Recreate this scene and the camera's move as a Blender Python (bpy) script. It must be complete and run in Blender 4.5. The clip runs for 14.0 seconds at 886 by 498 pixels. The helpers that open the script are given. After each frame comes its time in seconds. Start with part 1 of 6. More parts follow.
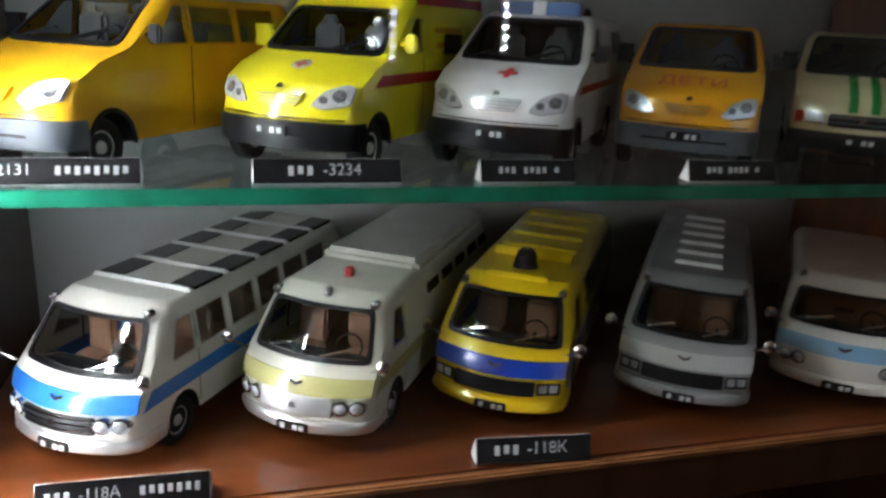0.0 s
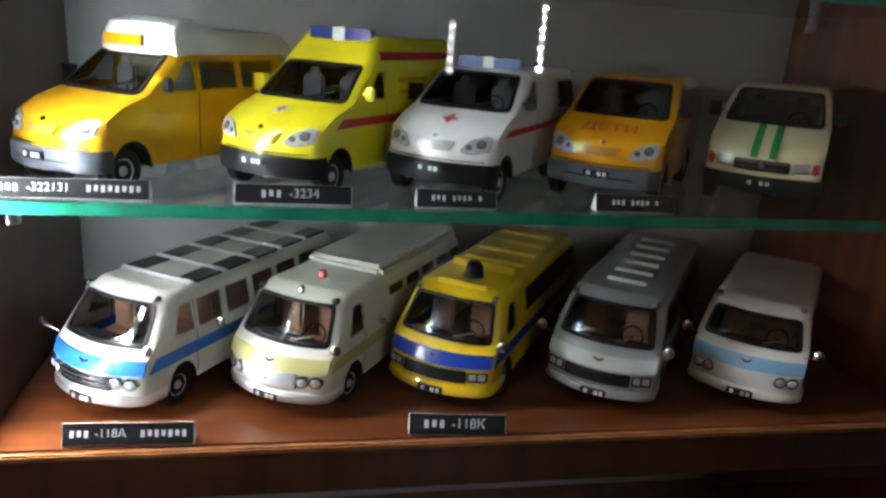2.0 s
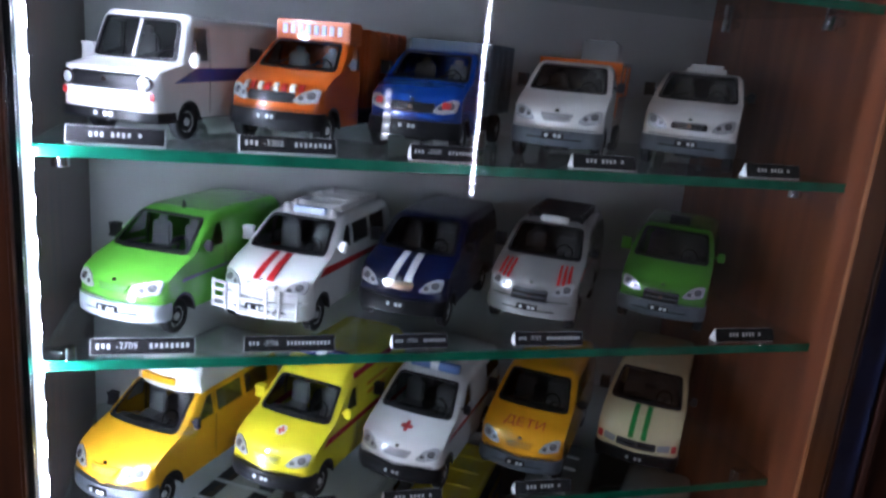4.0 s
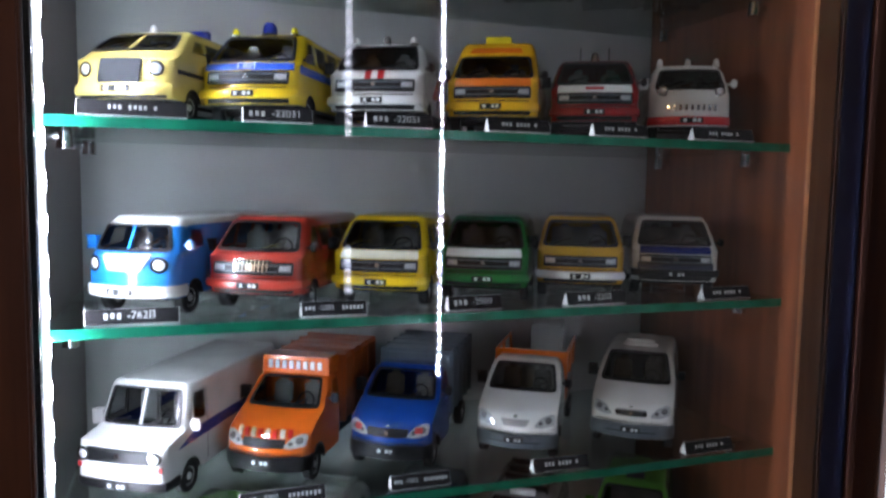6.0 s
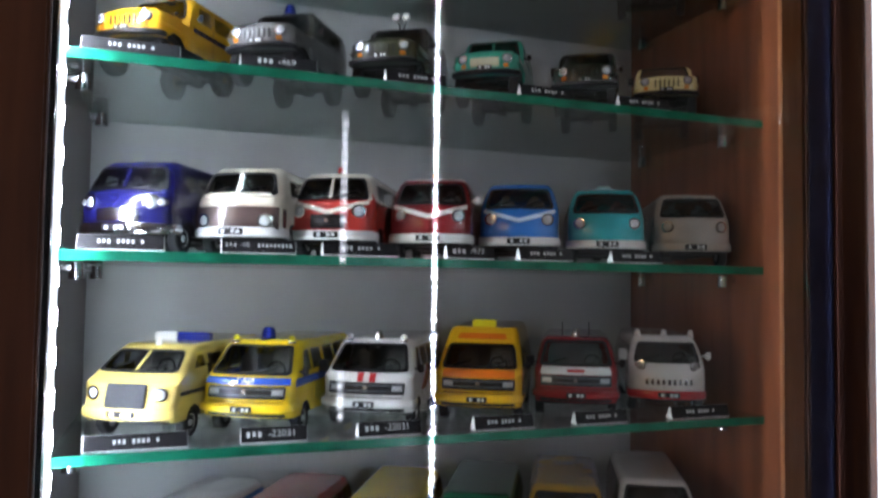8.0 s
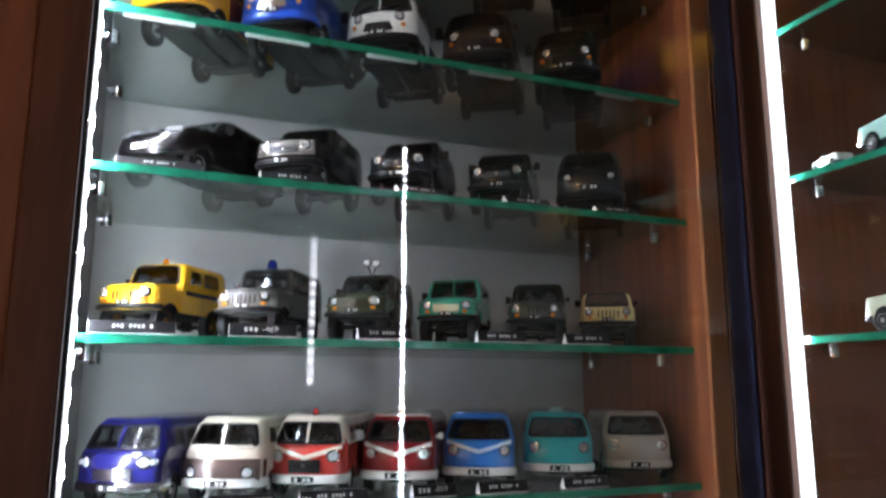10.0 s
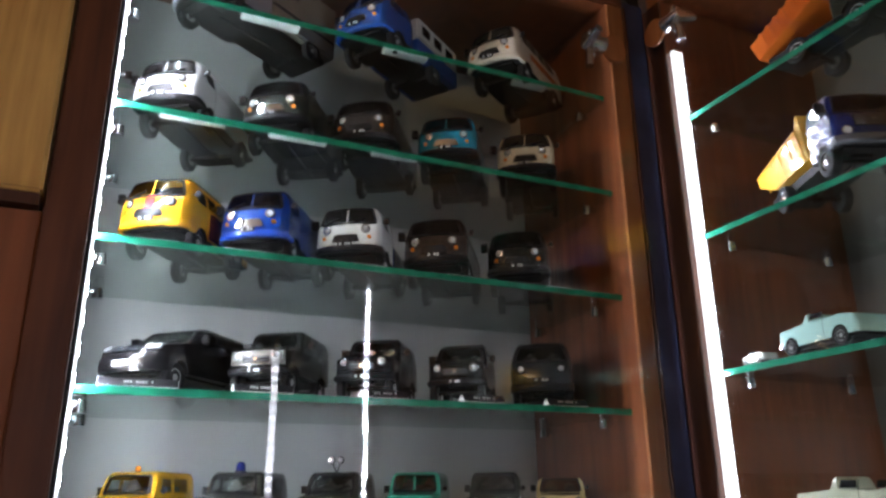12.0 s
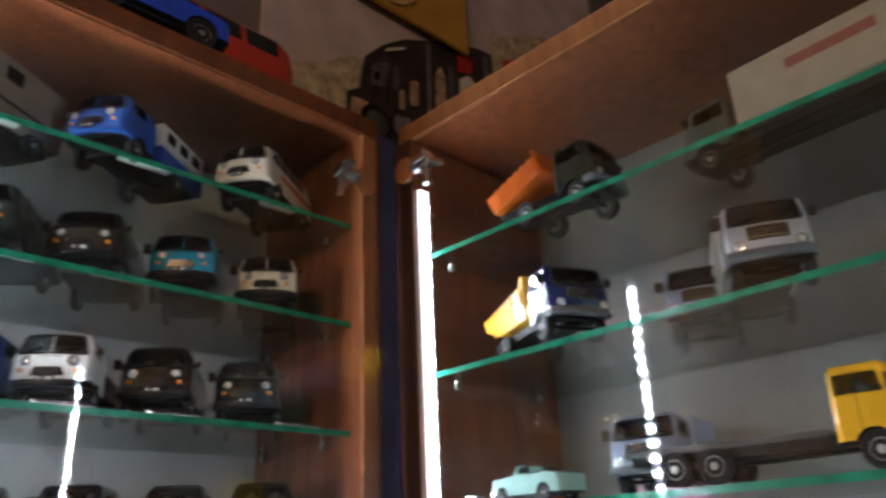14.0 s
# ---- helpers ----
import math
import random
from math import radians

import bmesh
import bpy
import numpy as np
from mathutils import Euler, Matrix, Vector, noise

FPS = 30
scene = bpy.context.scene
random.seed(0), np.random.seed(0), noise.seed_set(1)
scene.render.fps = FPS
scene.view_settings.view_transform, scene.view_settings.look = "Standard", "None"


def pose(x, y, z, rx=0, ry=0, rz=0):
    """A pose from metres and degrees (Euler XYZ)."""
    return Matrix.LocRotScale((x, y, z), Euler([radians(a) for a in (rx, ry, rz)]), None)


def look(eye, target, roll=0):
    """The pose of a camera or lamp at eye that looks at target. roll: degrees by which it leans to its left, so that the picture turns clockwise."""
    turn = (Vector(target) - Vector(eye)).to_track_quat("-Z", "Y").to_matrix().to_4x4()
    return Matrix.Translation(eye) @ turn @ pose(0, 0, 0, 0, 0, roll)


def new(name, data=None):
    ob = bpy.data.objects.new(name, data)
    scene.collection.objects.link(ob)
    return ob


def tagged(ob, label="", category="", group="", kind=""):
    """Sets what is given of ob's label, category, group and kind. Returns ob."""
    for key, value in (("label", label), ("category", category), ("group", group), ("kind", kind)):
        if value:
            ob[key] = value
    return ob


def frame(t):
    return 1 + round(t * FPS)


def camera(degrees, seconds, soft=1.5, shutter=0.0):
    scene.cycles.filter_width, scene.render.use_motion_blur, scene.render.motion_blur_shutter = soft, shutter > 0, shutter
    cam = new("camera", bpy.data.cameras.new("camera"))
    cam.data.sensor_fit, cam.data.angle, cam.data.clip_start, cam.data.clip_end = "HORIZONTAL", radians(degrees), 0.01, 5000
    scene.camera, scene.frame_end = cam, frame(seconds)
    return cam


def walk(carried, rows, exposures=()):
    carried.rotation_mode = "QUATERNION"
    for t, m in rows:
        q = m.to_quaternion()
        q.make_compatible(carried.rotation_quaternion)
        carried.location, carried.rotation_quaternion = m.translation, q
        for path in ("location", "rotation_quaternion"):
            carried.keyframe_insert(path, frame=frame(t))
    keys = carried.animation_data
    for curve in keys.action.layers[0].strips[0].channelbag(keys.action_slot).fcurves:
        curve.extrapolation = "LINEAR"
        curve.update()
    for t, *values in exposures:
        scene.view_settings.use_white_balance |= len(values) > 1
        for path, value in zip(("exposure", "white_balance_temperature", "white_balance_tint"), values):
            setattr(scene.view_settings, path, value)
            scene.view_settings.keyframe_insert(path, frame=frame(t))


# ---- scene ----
import itertools

cam = camera(61.6, 14.0, 2.6, 0.4)
PATH = [
    (0, (0.089, -0.213, 0.461), (0.631, 1.622, -0.123), 3.2),
    (0.5, (0.095, -0.198, 0.448), (0.527, 1.666, -0.136), 1.7),
    (1, (0.1, -0.223, 0.457), (0.505, 1.642, -0.142), 2.8),
    (1.5, (0.11, -0.259, 0.469), (0.487, 1.619, -0.107), 3.4),
    (2, (0.12, -0.28, 0.483), (0.502, 1.598, -0.09), 4.1),
    (2.2, (0.117, -0.285, 0.495), (0.498, 1.595, -0.07), 4.3),
    (4.3, (0.073, -0.344, 0.664), (0.664, 1.508, 0.192), 4.4),
    (4.5, (0.068, -0.345, 0.667), (0.672, 1.516, 0.256), 3.4),
    (5, (0.067, -0.357, 0.709), (0.685, 1.521, 0.402), 2.8),
    (5.5, (0.063, -0.365, 0.743), (0.681, 1.52, 0.49), 1.8),
    (5.8, (0.065, -0.369, 0.76), (0.692, 1.52, 0.565), 1.0),
    (6, (0.063, -0.371, 0.771), (0.713, 1.512, 0.597), 0.9),
    (6.5, (0.066, -0.374, 0.794), (0.723, 1.511, 0.677), 0.5),
    (7, (0.064, -0.376, 0.825), (0.728, 1.51, 0.765), 0.6),
    (7.5, (0.063, -0.38, 0.858), (0.71, 1.513, 0.859), 0.4),
    (8, (0.058, -0.39, 0.883), (0.722, 1.495, 0.974), 0.8),
    (8.2, (0.054, -0.393, 0.88), (0.738, 1.479, 1.05), 0.5),
    (10.3, (0.033, -0.451, 0.979), (0.792, 1.353, 1.389), 0.0),
    (10.5, (0.029, -0.452, 0.984), (0.815, 1.328, 1.445), -0.1),
    (11, (0.022, -0.466, 0.997), (0.803, 1.295, 1.537), -0.1),
    (11.5, (0.022, -0.482, 1.013), (0.83, 1.242, 1.625), -0.3),
    (12, (0.017, -0.5, 1.024), (0.816, 1.222, 1.656), -0.7),
    (12.5, (0.017, -0.518, 1.046), (0.823, 1.171, 1.752), -1.4),
    (13, (0.001, -0.526, 1.062), (0.857, 1.098, 1.854), -2.6),
    (13.4, (0.0, -0.533, 1.068), (0.948, 1.04, 1.859), -2.7),
    (13.5, (0.002, -0.526, 1.063), (1.011, 0.998, 1.876), -2.6),
    (13.7, (0.024, -0.524, 1.083), (1.148, 0.942, 1.848), -2.0),
    (14, (0.015, -0.517, 1.089), (1.339, 0.781, 1.84), -2.7),
]
EXPOSURES = [(0, -0.20, 6550, 14), (1.2, -0.12, 6550, 14), (2.2, 0.22, 6550, 14), (4.3, 0.06, 5550, 25), (5.2, 0.1, 5800, 22), (8.2, 0.17, 6050, 18), (10.3, 0.38, 6250, 17), (11.5, 0.50, 6250, 18), (13.0, 0.88, 6150, 16), (14, 0.98, 6150, 15)]
walk(cam, [(t, look(eye, target, roll)) for t, eye, target, roll in PATH], EXPOSURES)

# ---------------------------------------------------------------- plan, in metres
W, D = 0.42, 0.155           # inside width and depth of the showcase, shelf front edge at y = 0
PITCH, Z0 = 0.0971, 0.3138   # glass shelves at Z0 + k * PITCH
BASE = 0.315                 # wooden floor of the showcase
TOP = 1.476                  # underside of its top board
FRONT = -0.015               # front edge of the carcass
FLOOR_FRONT = -0.008         # front edge of its floor board
RX = 0.466                   # front plane of the corner showcase, which runs along -y
R_LEFT, R_FAR = -0.038, -0.93
R_SHELVES = (0.885, 1.000, 1.1195, 1.238, 1.353)

# ---------------------------------------------------------------- room light
world = bpy.data.worlds.new("room_air")
scene.world = world
world.use_nodes = True
world.node_tree.nodes["Background"].inputs["Color"].default_value = (0.9, 0.8, 0.7, 1)
world.node_tree.nodes["Background"].inputs["Strength"].default_value = 0.03
LED_POWER, TAPE_POWER, BULB_POWER = 325.0, 1.2, 600.0


# ---------------------------------------------------------------- materials
def nodes_of(name):
    m = bpy.data.materials.new(name)
    m.use_nodes = True
    return m, m.node_tree.nodes, m.node_tree.links, m.node_tree.nodes["Principled BSDF"]


def noise_ramp(n, l, scale, low, high, detail=4.0, stretch=None, rand=0.0):
    co = n.new("ShaderNodeTexCoord")
    mp = n.new("ShaderNodeMapping")
    if stretch:
        mp.inputs["Scale"].default_value = stretch
    l.new(co.outputs["Object"], mp.inputs["Vector"])
    t = n.new("ShaderNodeTexNoise")
    t.inputs["Scale"].default_value, t.inputs["Detail"].default_value = scale, detail
    l.new(mp.outputs["Vector"], t.inputs["Vector"])
    r = n.new("ShaderNodeValToRGB")
    r.color_ramp.elements[0].position, r.color_ramp.elements[1].position = 0.3, 0.7
    r.color_ramp.elements[0].color, r.color_ramp.elements[1].color = (*low, 1), (*high, 1)
    l.new(t.outputs["Fac"], r.inputs["Fac"])
    return t, r


def bump(n, l, b, height, strength, distance):
    k = n.new("ShaderNodeBump")
    k.inputs["Strength"].default_value, k.inputs["Distance"].default_value = strength, distance
    l.new(height, k.inputs["Height"])
    l.new(k.outputs["Normal"], b.inputs["Normal"])


MADE = {}


def paint(rgb, rough=0.24, metal=0.0, coat=0.85):
    """Model-car enamel: slight unevenness of tone and gloss, with dust."""
    key = (tuple(round(c, 3) for c in rgb), rough, metal)
    if key in MADE:
        return MADE[key]
    m, n, l, b = nodes_of("enamel")
    low, high = [c * 0.88 for c in rgb], [min(1.0, c * 1.06 + 0.004) for c in rgb]
    t, r = noise_ramp(n, l, 60.0, low, high)
    l.new(r.outputs["Color"], b.inputs["Base Color"])
    g = n.new("ShaderNodeMapRange")
    g.inputs["To Min"].default_value, g.inputs["To Max"].default_value = rough * 0.8, rough * 1.4
    f = n.new("ShaderNodeTexNoise")
    f.inputs["Scale"].default_value = 400.0
    l.new(f.outputs["Fac"], g.inputs["Value"])
    l.new(g.outputs["Result"], b.inputs["Roughness"])
    b.inputs["Metallic"].default_value = metal
    b.inputs["Coat Weight"].default_value, b.inputs["Coat Roughness"].default_value = coat, 0.07
    bump(n, l, b, f.outputs["Fac"], 0.05, 0.0002)
    MADE[key] = m
    return m


def plain(name, rgb, rough, metal=0.0, scale=150.0, vary=0.2, relief=0.1, depth=0.0003, spec=0.5):
    m, n, l, b = nodes_of(name)
    t, r = noise_ramp(n, l, scale, [c * (1 - vary) for c in rgb], [min(1.0, c * (1 + vary)) for c in rgb])
    l.new(r.outputs["Color"], b.inputs["Base Color"])
    b.inputs["Roughness"].default_value, b.inputs["Metallic"].default_value = rough, metal
    b.inputs["Specular IOR Level"].default_value = spec
    bump(n, l, b, t.outputs["Fac"], relief, depth)
    return m


def wood(name, low, high, rough, along, scale=26.0, gloss=0.3):
    """Veneer with a grain that runs along one axis, and broad stains over it."""
    m, n, l, b = nodes_of(name)
    st = [1.0, 1.0, 1.0]
    st[along] = 0.07
    t, r = noise_ramp(n, l, scale * 4, low, high, 6.0, st)
    s, q = noise_ramp(n, l, 7.0, (0.72, 0.70, 0.68), (1.1, 1.06, 1.0), 3.0)
    mix = n.new("ShaderNodeMix")
    mix.data_type, mix.blend_type = "RGBA", "MULTIPLY"
    mix.inputs["Factor"].default_value = 1.0
    l.new(r.outputs["Color"], mix.inputs["A"])
    l.new(q.outputs["Color"], mix.inputs["B"])
    l.new(mix.outputs["Result"], b.inputs["Base Color"])
    b.inputs["Roughness"].default_value = rough
    b.inputs["Coat Weight"].default_value, b.inputs["Coat Roughness"].default_value = gloss, 0.12
    bump(n, l, b, t.outputs["Fac"], 0.12, 0.0005)
    return m


def clear(name, tint, gloss=0.02):
    """Sheet glass: lets light straight through and mirrors by its angle."""
    m, n, l, b = nodes_of(name)
    n.remove(b)
    tr, gl = n.new("ShaderNodeBsdfTransparent"), n.new("ShaderNodeBsdfGlossy")
    tr.inputs["Color"].default_value = (*tint, 1)
    gl.inputs["Roughness"].default_value = gloss
    lw, mx = n.new("ShaderNodeLayerWeight"), n.new("ShaderNodeMixShader")
    lw.inputs["Blend"].default_value = 0.5
    pw, ma = n.new("ShaderNodeMath"), n.new("ShaderNodeMath")
    pw.operation, ma.operation = "POWER", "MULTIPLY_ADD"
    pw.inputs[1].default_value = 5.0
    ma.inputs[1].default_value, ma.inputs[2].default_value = 0.92, 0.04
    l.new(lw.outputs["Facing"], pw.inputs[0])
    l.new(pw.outputs["Value"], ma.inputs[0])
    l.new(ma.outputs["Value"], mx.inputs["Fac"])
    l.new(tr.outputs["BSDF"], mx.inputs[1])
    l.new(gl.outputs["BSDF"], mx.inputs[2])
    l.new(mx.outputs["Shader"], n["Material Output"].inputs["Surface"])
    return m


def glow(name, rgb, strength):
    m, n, l, b = nodes_of(name)
    b.inputs["Base Color"].default_value = (0.8, 0.8, 0.8, 1)
    b.inputs["Emission Color"].default_value, b.inputs["Emission Strength"].default_value = (*rgb, 1), strength
    return m


SIDE_WOOD = wood("red_brown_veneer", (0.10, 0.027, 0.009), (0.20, 0.062, 0.021), 0.32, 2, 26.0, 0.5)
FLOOR_WOOD = wood("red_brown_floor_veneer", (0.10, 0.026, 0.007), (0.20, 0.055, 0.015), 0.3, 0, 26.0, 0.5)
EDGE_WOOD = wood("orange_brown_edging", (0.26, 0.10, 0.035), (0.42, 0.18, 0.07), 0.4, 2)
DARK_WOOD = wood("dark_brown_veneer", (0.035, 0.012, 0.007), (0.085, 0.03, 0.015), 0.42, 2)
STILE_WOOD = wood("dark_red_veneer", (0.06, 0.02, 0.010), (0.13, 0.045, 0.02), 0.4, 2)
OAK = wood("pale_oak_veneer", (0.42, 0.24, 0.065), (0.62, 0.38, 0.115), 0.55, 2, 40.0, 0.1)
BACK_GREY = plain("grey_back_panel", (0.47, 0.478, 0.462), 0.5, 0, 9.0, 0.07, 0.05)
NAVY = plain("navy_plastic_strip", (0.04, 0.055, 0.14), 0.35, 0, 30.0, 0.25)
GLASS = clear("door_glass", (0.97, 0.985, 0.98), 0.0)
CAR_GLASS = clear("smoked_car_glass", (0.80, 0.82, 0.82), 0.06)
COACH_GLASS = clear("clear_car_glass", (0.86, 0.88, 0.88), 0.05)
SHELF_GLASS = clear("shelf_glass", (0.90, 0.95, 0.93))
GREEN_EDGE = plain("green_glass_edge", (0.012, 0.20, 0.115), 0.18, 0, 60.0, 0.35, 0.2)
BEZEL = plain("shaded_lamp_housing", (0.34, 0.35, 0.36), 0.14, 0.7, 700.0, 0.5, 0.4)
GRILLE_GREY = plain("grey_grille_plastic", (0.035, 0.037, 0.04), 0.85, 0.0, 300.0, 0.3, spec=0.1)
LENS = plain("clear_lamp_lens", (0.72, 0.74, 0.76), 0.12, 0.55, 900.0, 0.25, 0.4)
WINDOW = plain("smoked_window", (0.012, 0.013, 0.014), 0.07, 0.0, 40.0, 0.5, 0.02)
CHROME = plain("chrome", (0.72, 0.73, 0.75), 0.16, 1.0, 200.0, 0.08, 0.05)
RUBBER = plain("tyre_rubber", (0.008, 0.008, 0.0085), 0.7, 0.0, 300.0, 0.3, 0.4, spec=0.25)
RIM = plain("wheel_rim_paint", (0.42, 0.42, 0.41), 0.4, 0.35, 300.0, 0.15)
SATIN_CHROME = plain("satin_chrome", (0.78, 0.78, 0.77), 0.36, 0.85, 200.0, 0.08, 0.05)
BLACK = plain("black_plastic", (0.006, 0.006, 0.007), 0.42, 0.0, 200.0, 0.3, spec=0.25)
GREY_PLASTIC = plain("grey_bumper_plastic", (0.065, 0.078, 0.09), 0.5, 0.0, 200.0, 0.2)
UNDER = plain("dark_underbody", (0.009, 0.0085, 0.008), 0.6, 0.1, 120.0, 0.4, spec=0.25)
CARD_BLACK = plain("black_card", (0.006, 0.006, 0.007), 0.5, 0.0, 250.0, 0.3, 0.1, spec=0.2)
CARD_WHITE = plain("white_card", (0.70, 0.71, 0.70), 0.6, 0.0, 250.0, 0.05, 0.1)
INK_WHITE = plain("white_ink", (0.58, 0.59, 0.59), 0.5, 0.0, 200.0, 0.05, 0.02)
RED_INK = plain("red_ink", (0.42, 0.022, 0.02), 0.4, 0.0, 200.0, 0.1, 0.02)
AMBER = plain("amber_lens", (0.65, 0.20, 0.02), 0.2, 0.0, 200.0, 0.1)
BLUE_LENS = plain("blue_beacon_lens", (0.010, 0.018, 0.15), 0.15, 0.0, 200.0, 0.2)
LED_GLOW = glow("led_light", (0.92, 0.97, 1.04), LED_POWER)
FAR_GLOW = glow("far_led_light", (0.94, 0.97, 1.0), 22.0)
FAR_TAPE = glow("far_lit_tape", (0.94, 0.97, 1.0), 2.4)
CORNER_GLOW = glow("corner_led_light", (0.92, 0.97, 1.04), 130.0)
TAPE_GLOW = glow("lit_led_tape", (0.93, 0.97, 1.0), TAPE_POWER)
BULB_GLOW = glow("warm_bulb", (1.0, 0.60, 0.28), BULB_POWER)


# ---------------------------------------------------------------- mesh helpers
def finish(bm, angle=35):
    bmesh.ops.recalc_face_normals(bm, faces=bm.faces)
    lim = radians(angle)
    for f in bm.faces:
        f.smooth = True
    for e in bm.edges:
        e.smooth = len(e.link_faces) == 2 and e.calc_face_angle(0) < lim
    return bm


def part(name, bm, material, parent=None, label=""):
    """Links a bmesh as one mesh object under a thing or a part."""
    finish(bm)
    me = bpy.data.meshes.new(name)
    bm.to_mesh(me)
    bm.free()
    for mat in material if isinstance(material, (list, tuple)) else (material,):
        me.materials.append(mat)
    ob = new(name, me)
    ob.parent = parent
    if label:
        tagged(ob, label)
    return ob


def share(name, me, parent, m):
    ob = new(name, me)
    ob.parent = parent
    ob.matrix_basis = m
    return ob


def box(bm, x0, x1, y0, y1, z0, z1, bevel=0.0):
    g = bmesh.ops.create_cube(bm, size=1.0)["verts"]
    for v in g:
        v.co = Vector((x0 + (v.co.x + 0.5) * (x1 - x0), y0 + (v.co.y + 0.5) * (y1 - y0), z0 + (v.co.z + 0.5) * (z1 - z0)))
    if bevel:
        es = {e for v in g for e in v.link_edges}
        bmesh.ops.bevel(bm, geom=list(es), offset=bevel, segments=2, affect="EDGES", clamp_overlap=True)
    return bm


def boxes(*dims, bevel=0.0):
    bm = bmesh.new()
    for d in dims:
        box(bm, *d, bevel=bevel)
    return bm


def rod(bm, a, b, r0, r1=None, seg=12):
    a, b = Vector(a), Vector(b)
    g = bmesh.ops.create_cone(bm, cap_ends=True, segments=seg, radius1=r0, radius2=r0 if r1 is None else r1, depth=(b - a).length)["verts"]
    m = Matrix.Translation((a + b) / 2) @ (b - a).to_track_quat("Z", "Y").to_matrix().to_4x4()
    bmesh.ops.transform(bm, matrix=m, verts=g)
    return bm


def lathe(bm, ring, axis_point, axis="x", seg=18):
    """Turns (along, radius) pairs round an axis."""
    rows = []
    for along, rad in ring:
        row = []
        for i in range(seg):
            a = 2 * math.pi * i / seg
            c, s = rad * math.cos(a), rad * math.sin(a)
            p = (along, c, s) if axis == "x" else (c, along, s) if axis == "y" else (c, s, along)
            row.append(bm.verts.new(Vector(axis_point) + Vector(p)))
        rows.append(row)
    for p, q in zip(rows, rows[1:]):
        for i in range(seg):
            bm.faces.new((p[i], p[(i + 1) % seg], q[(i + 1) % seg], q[i]))
    bm.faces.new(rows[0])
    bm.faces.new(rows[-1][::-1])
    return bm


def rounded(pts, r):
    out, n = [], len(pts)
    for i in range(n):
        p, a, b = Vector(pts[i]), Vector(pts[i - 1]), Vector(pts[(i + 1) % n])
        u, v = a - p, b - p
        k = min(r, u.length * 0.45, v.length * 0.45)
        s, e = p + u.normalized() * k, p + v.normalized() * k
        out += [s, (s + e) / 4 + p / 2, e]
    return out


def text_mesh(body, size, depth=0.0):
    cu = bpy.data.curves.new("lettering", "FONT")
    cu.body, cu.size, cu.extrude, cu.align_x, cu.align_y = body, size, depth, "CENTER", "CENTER"
    ob = bpy.data.objects.new("lettering", cu)
    scene.collection.objects.link(ob)
    me = bpy.data.meshes.new_from_object(ob.evaluated_get(bpy.context.evaluated_depsgraph_get()))
    bpy.data.objects.remove(ob)
    bpy.data.curves.remove(cu)
    return me


# ---------------------------------------------------------------- the showcases and the room
def structure(name, bm, mat, label="", category=""):
    return tagged(part(name, bm, mat), label, category, kind="structure")


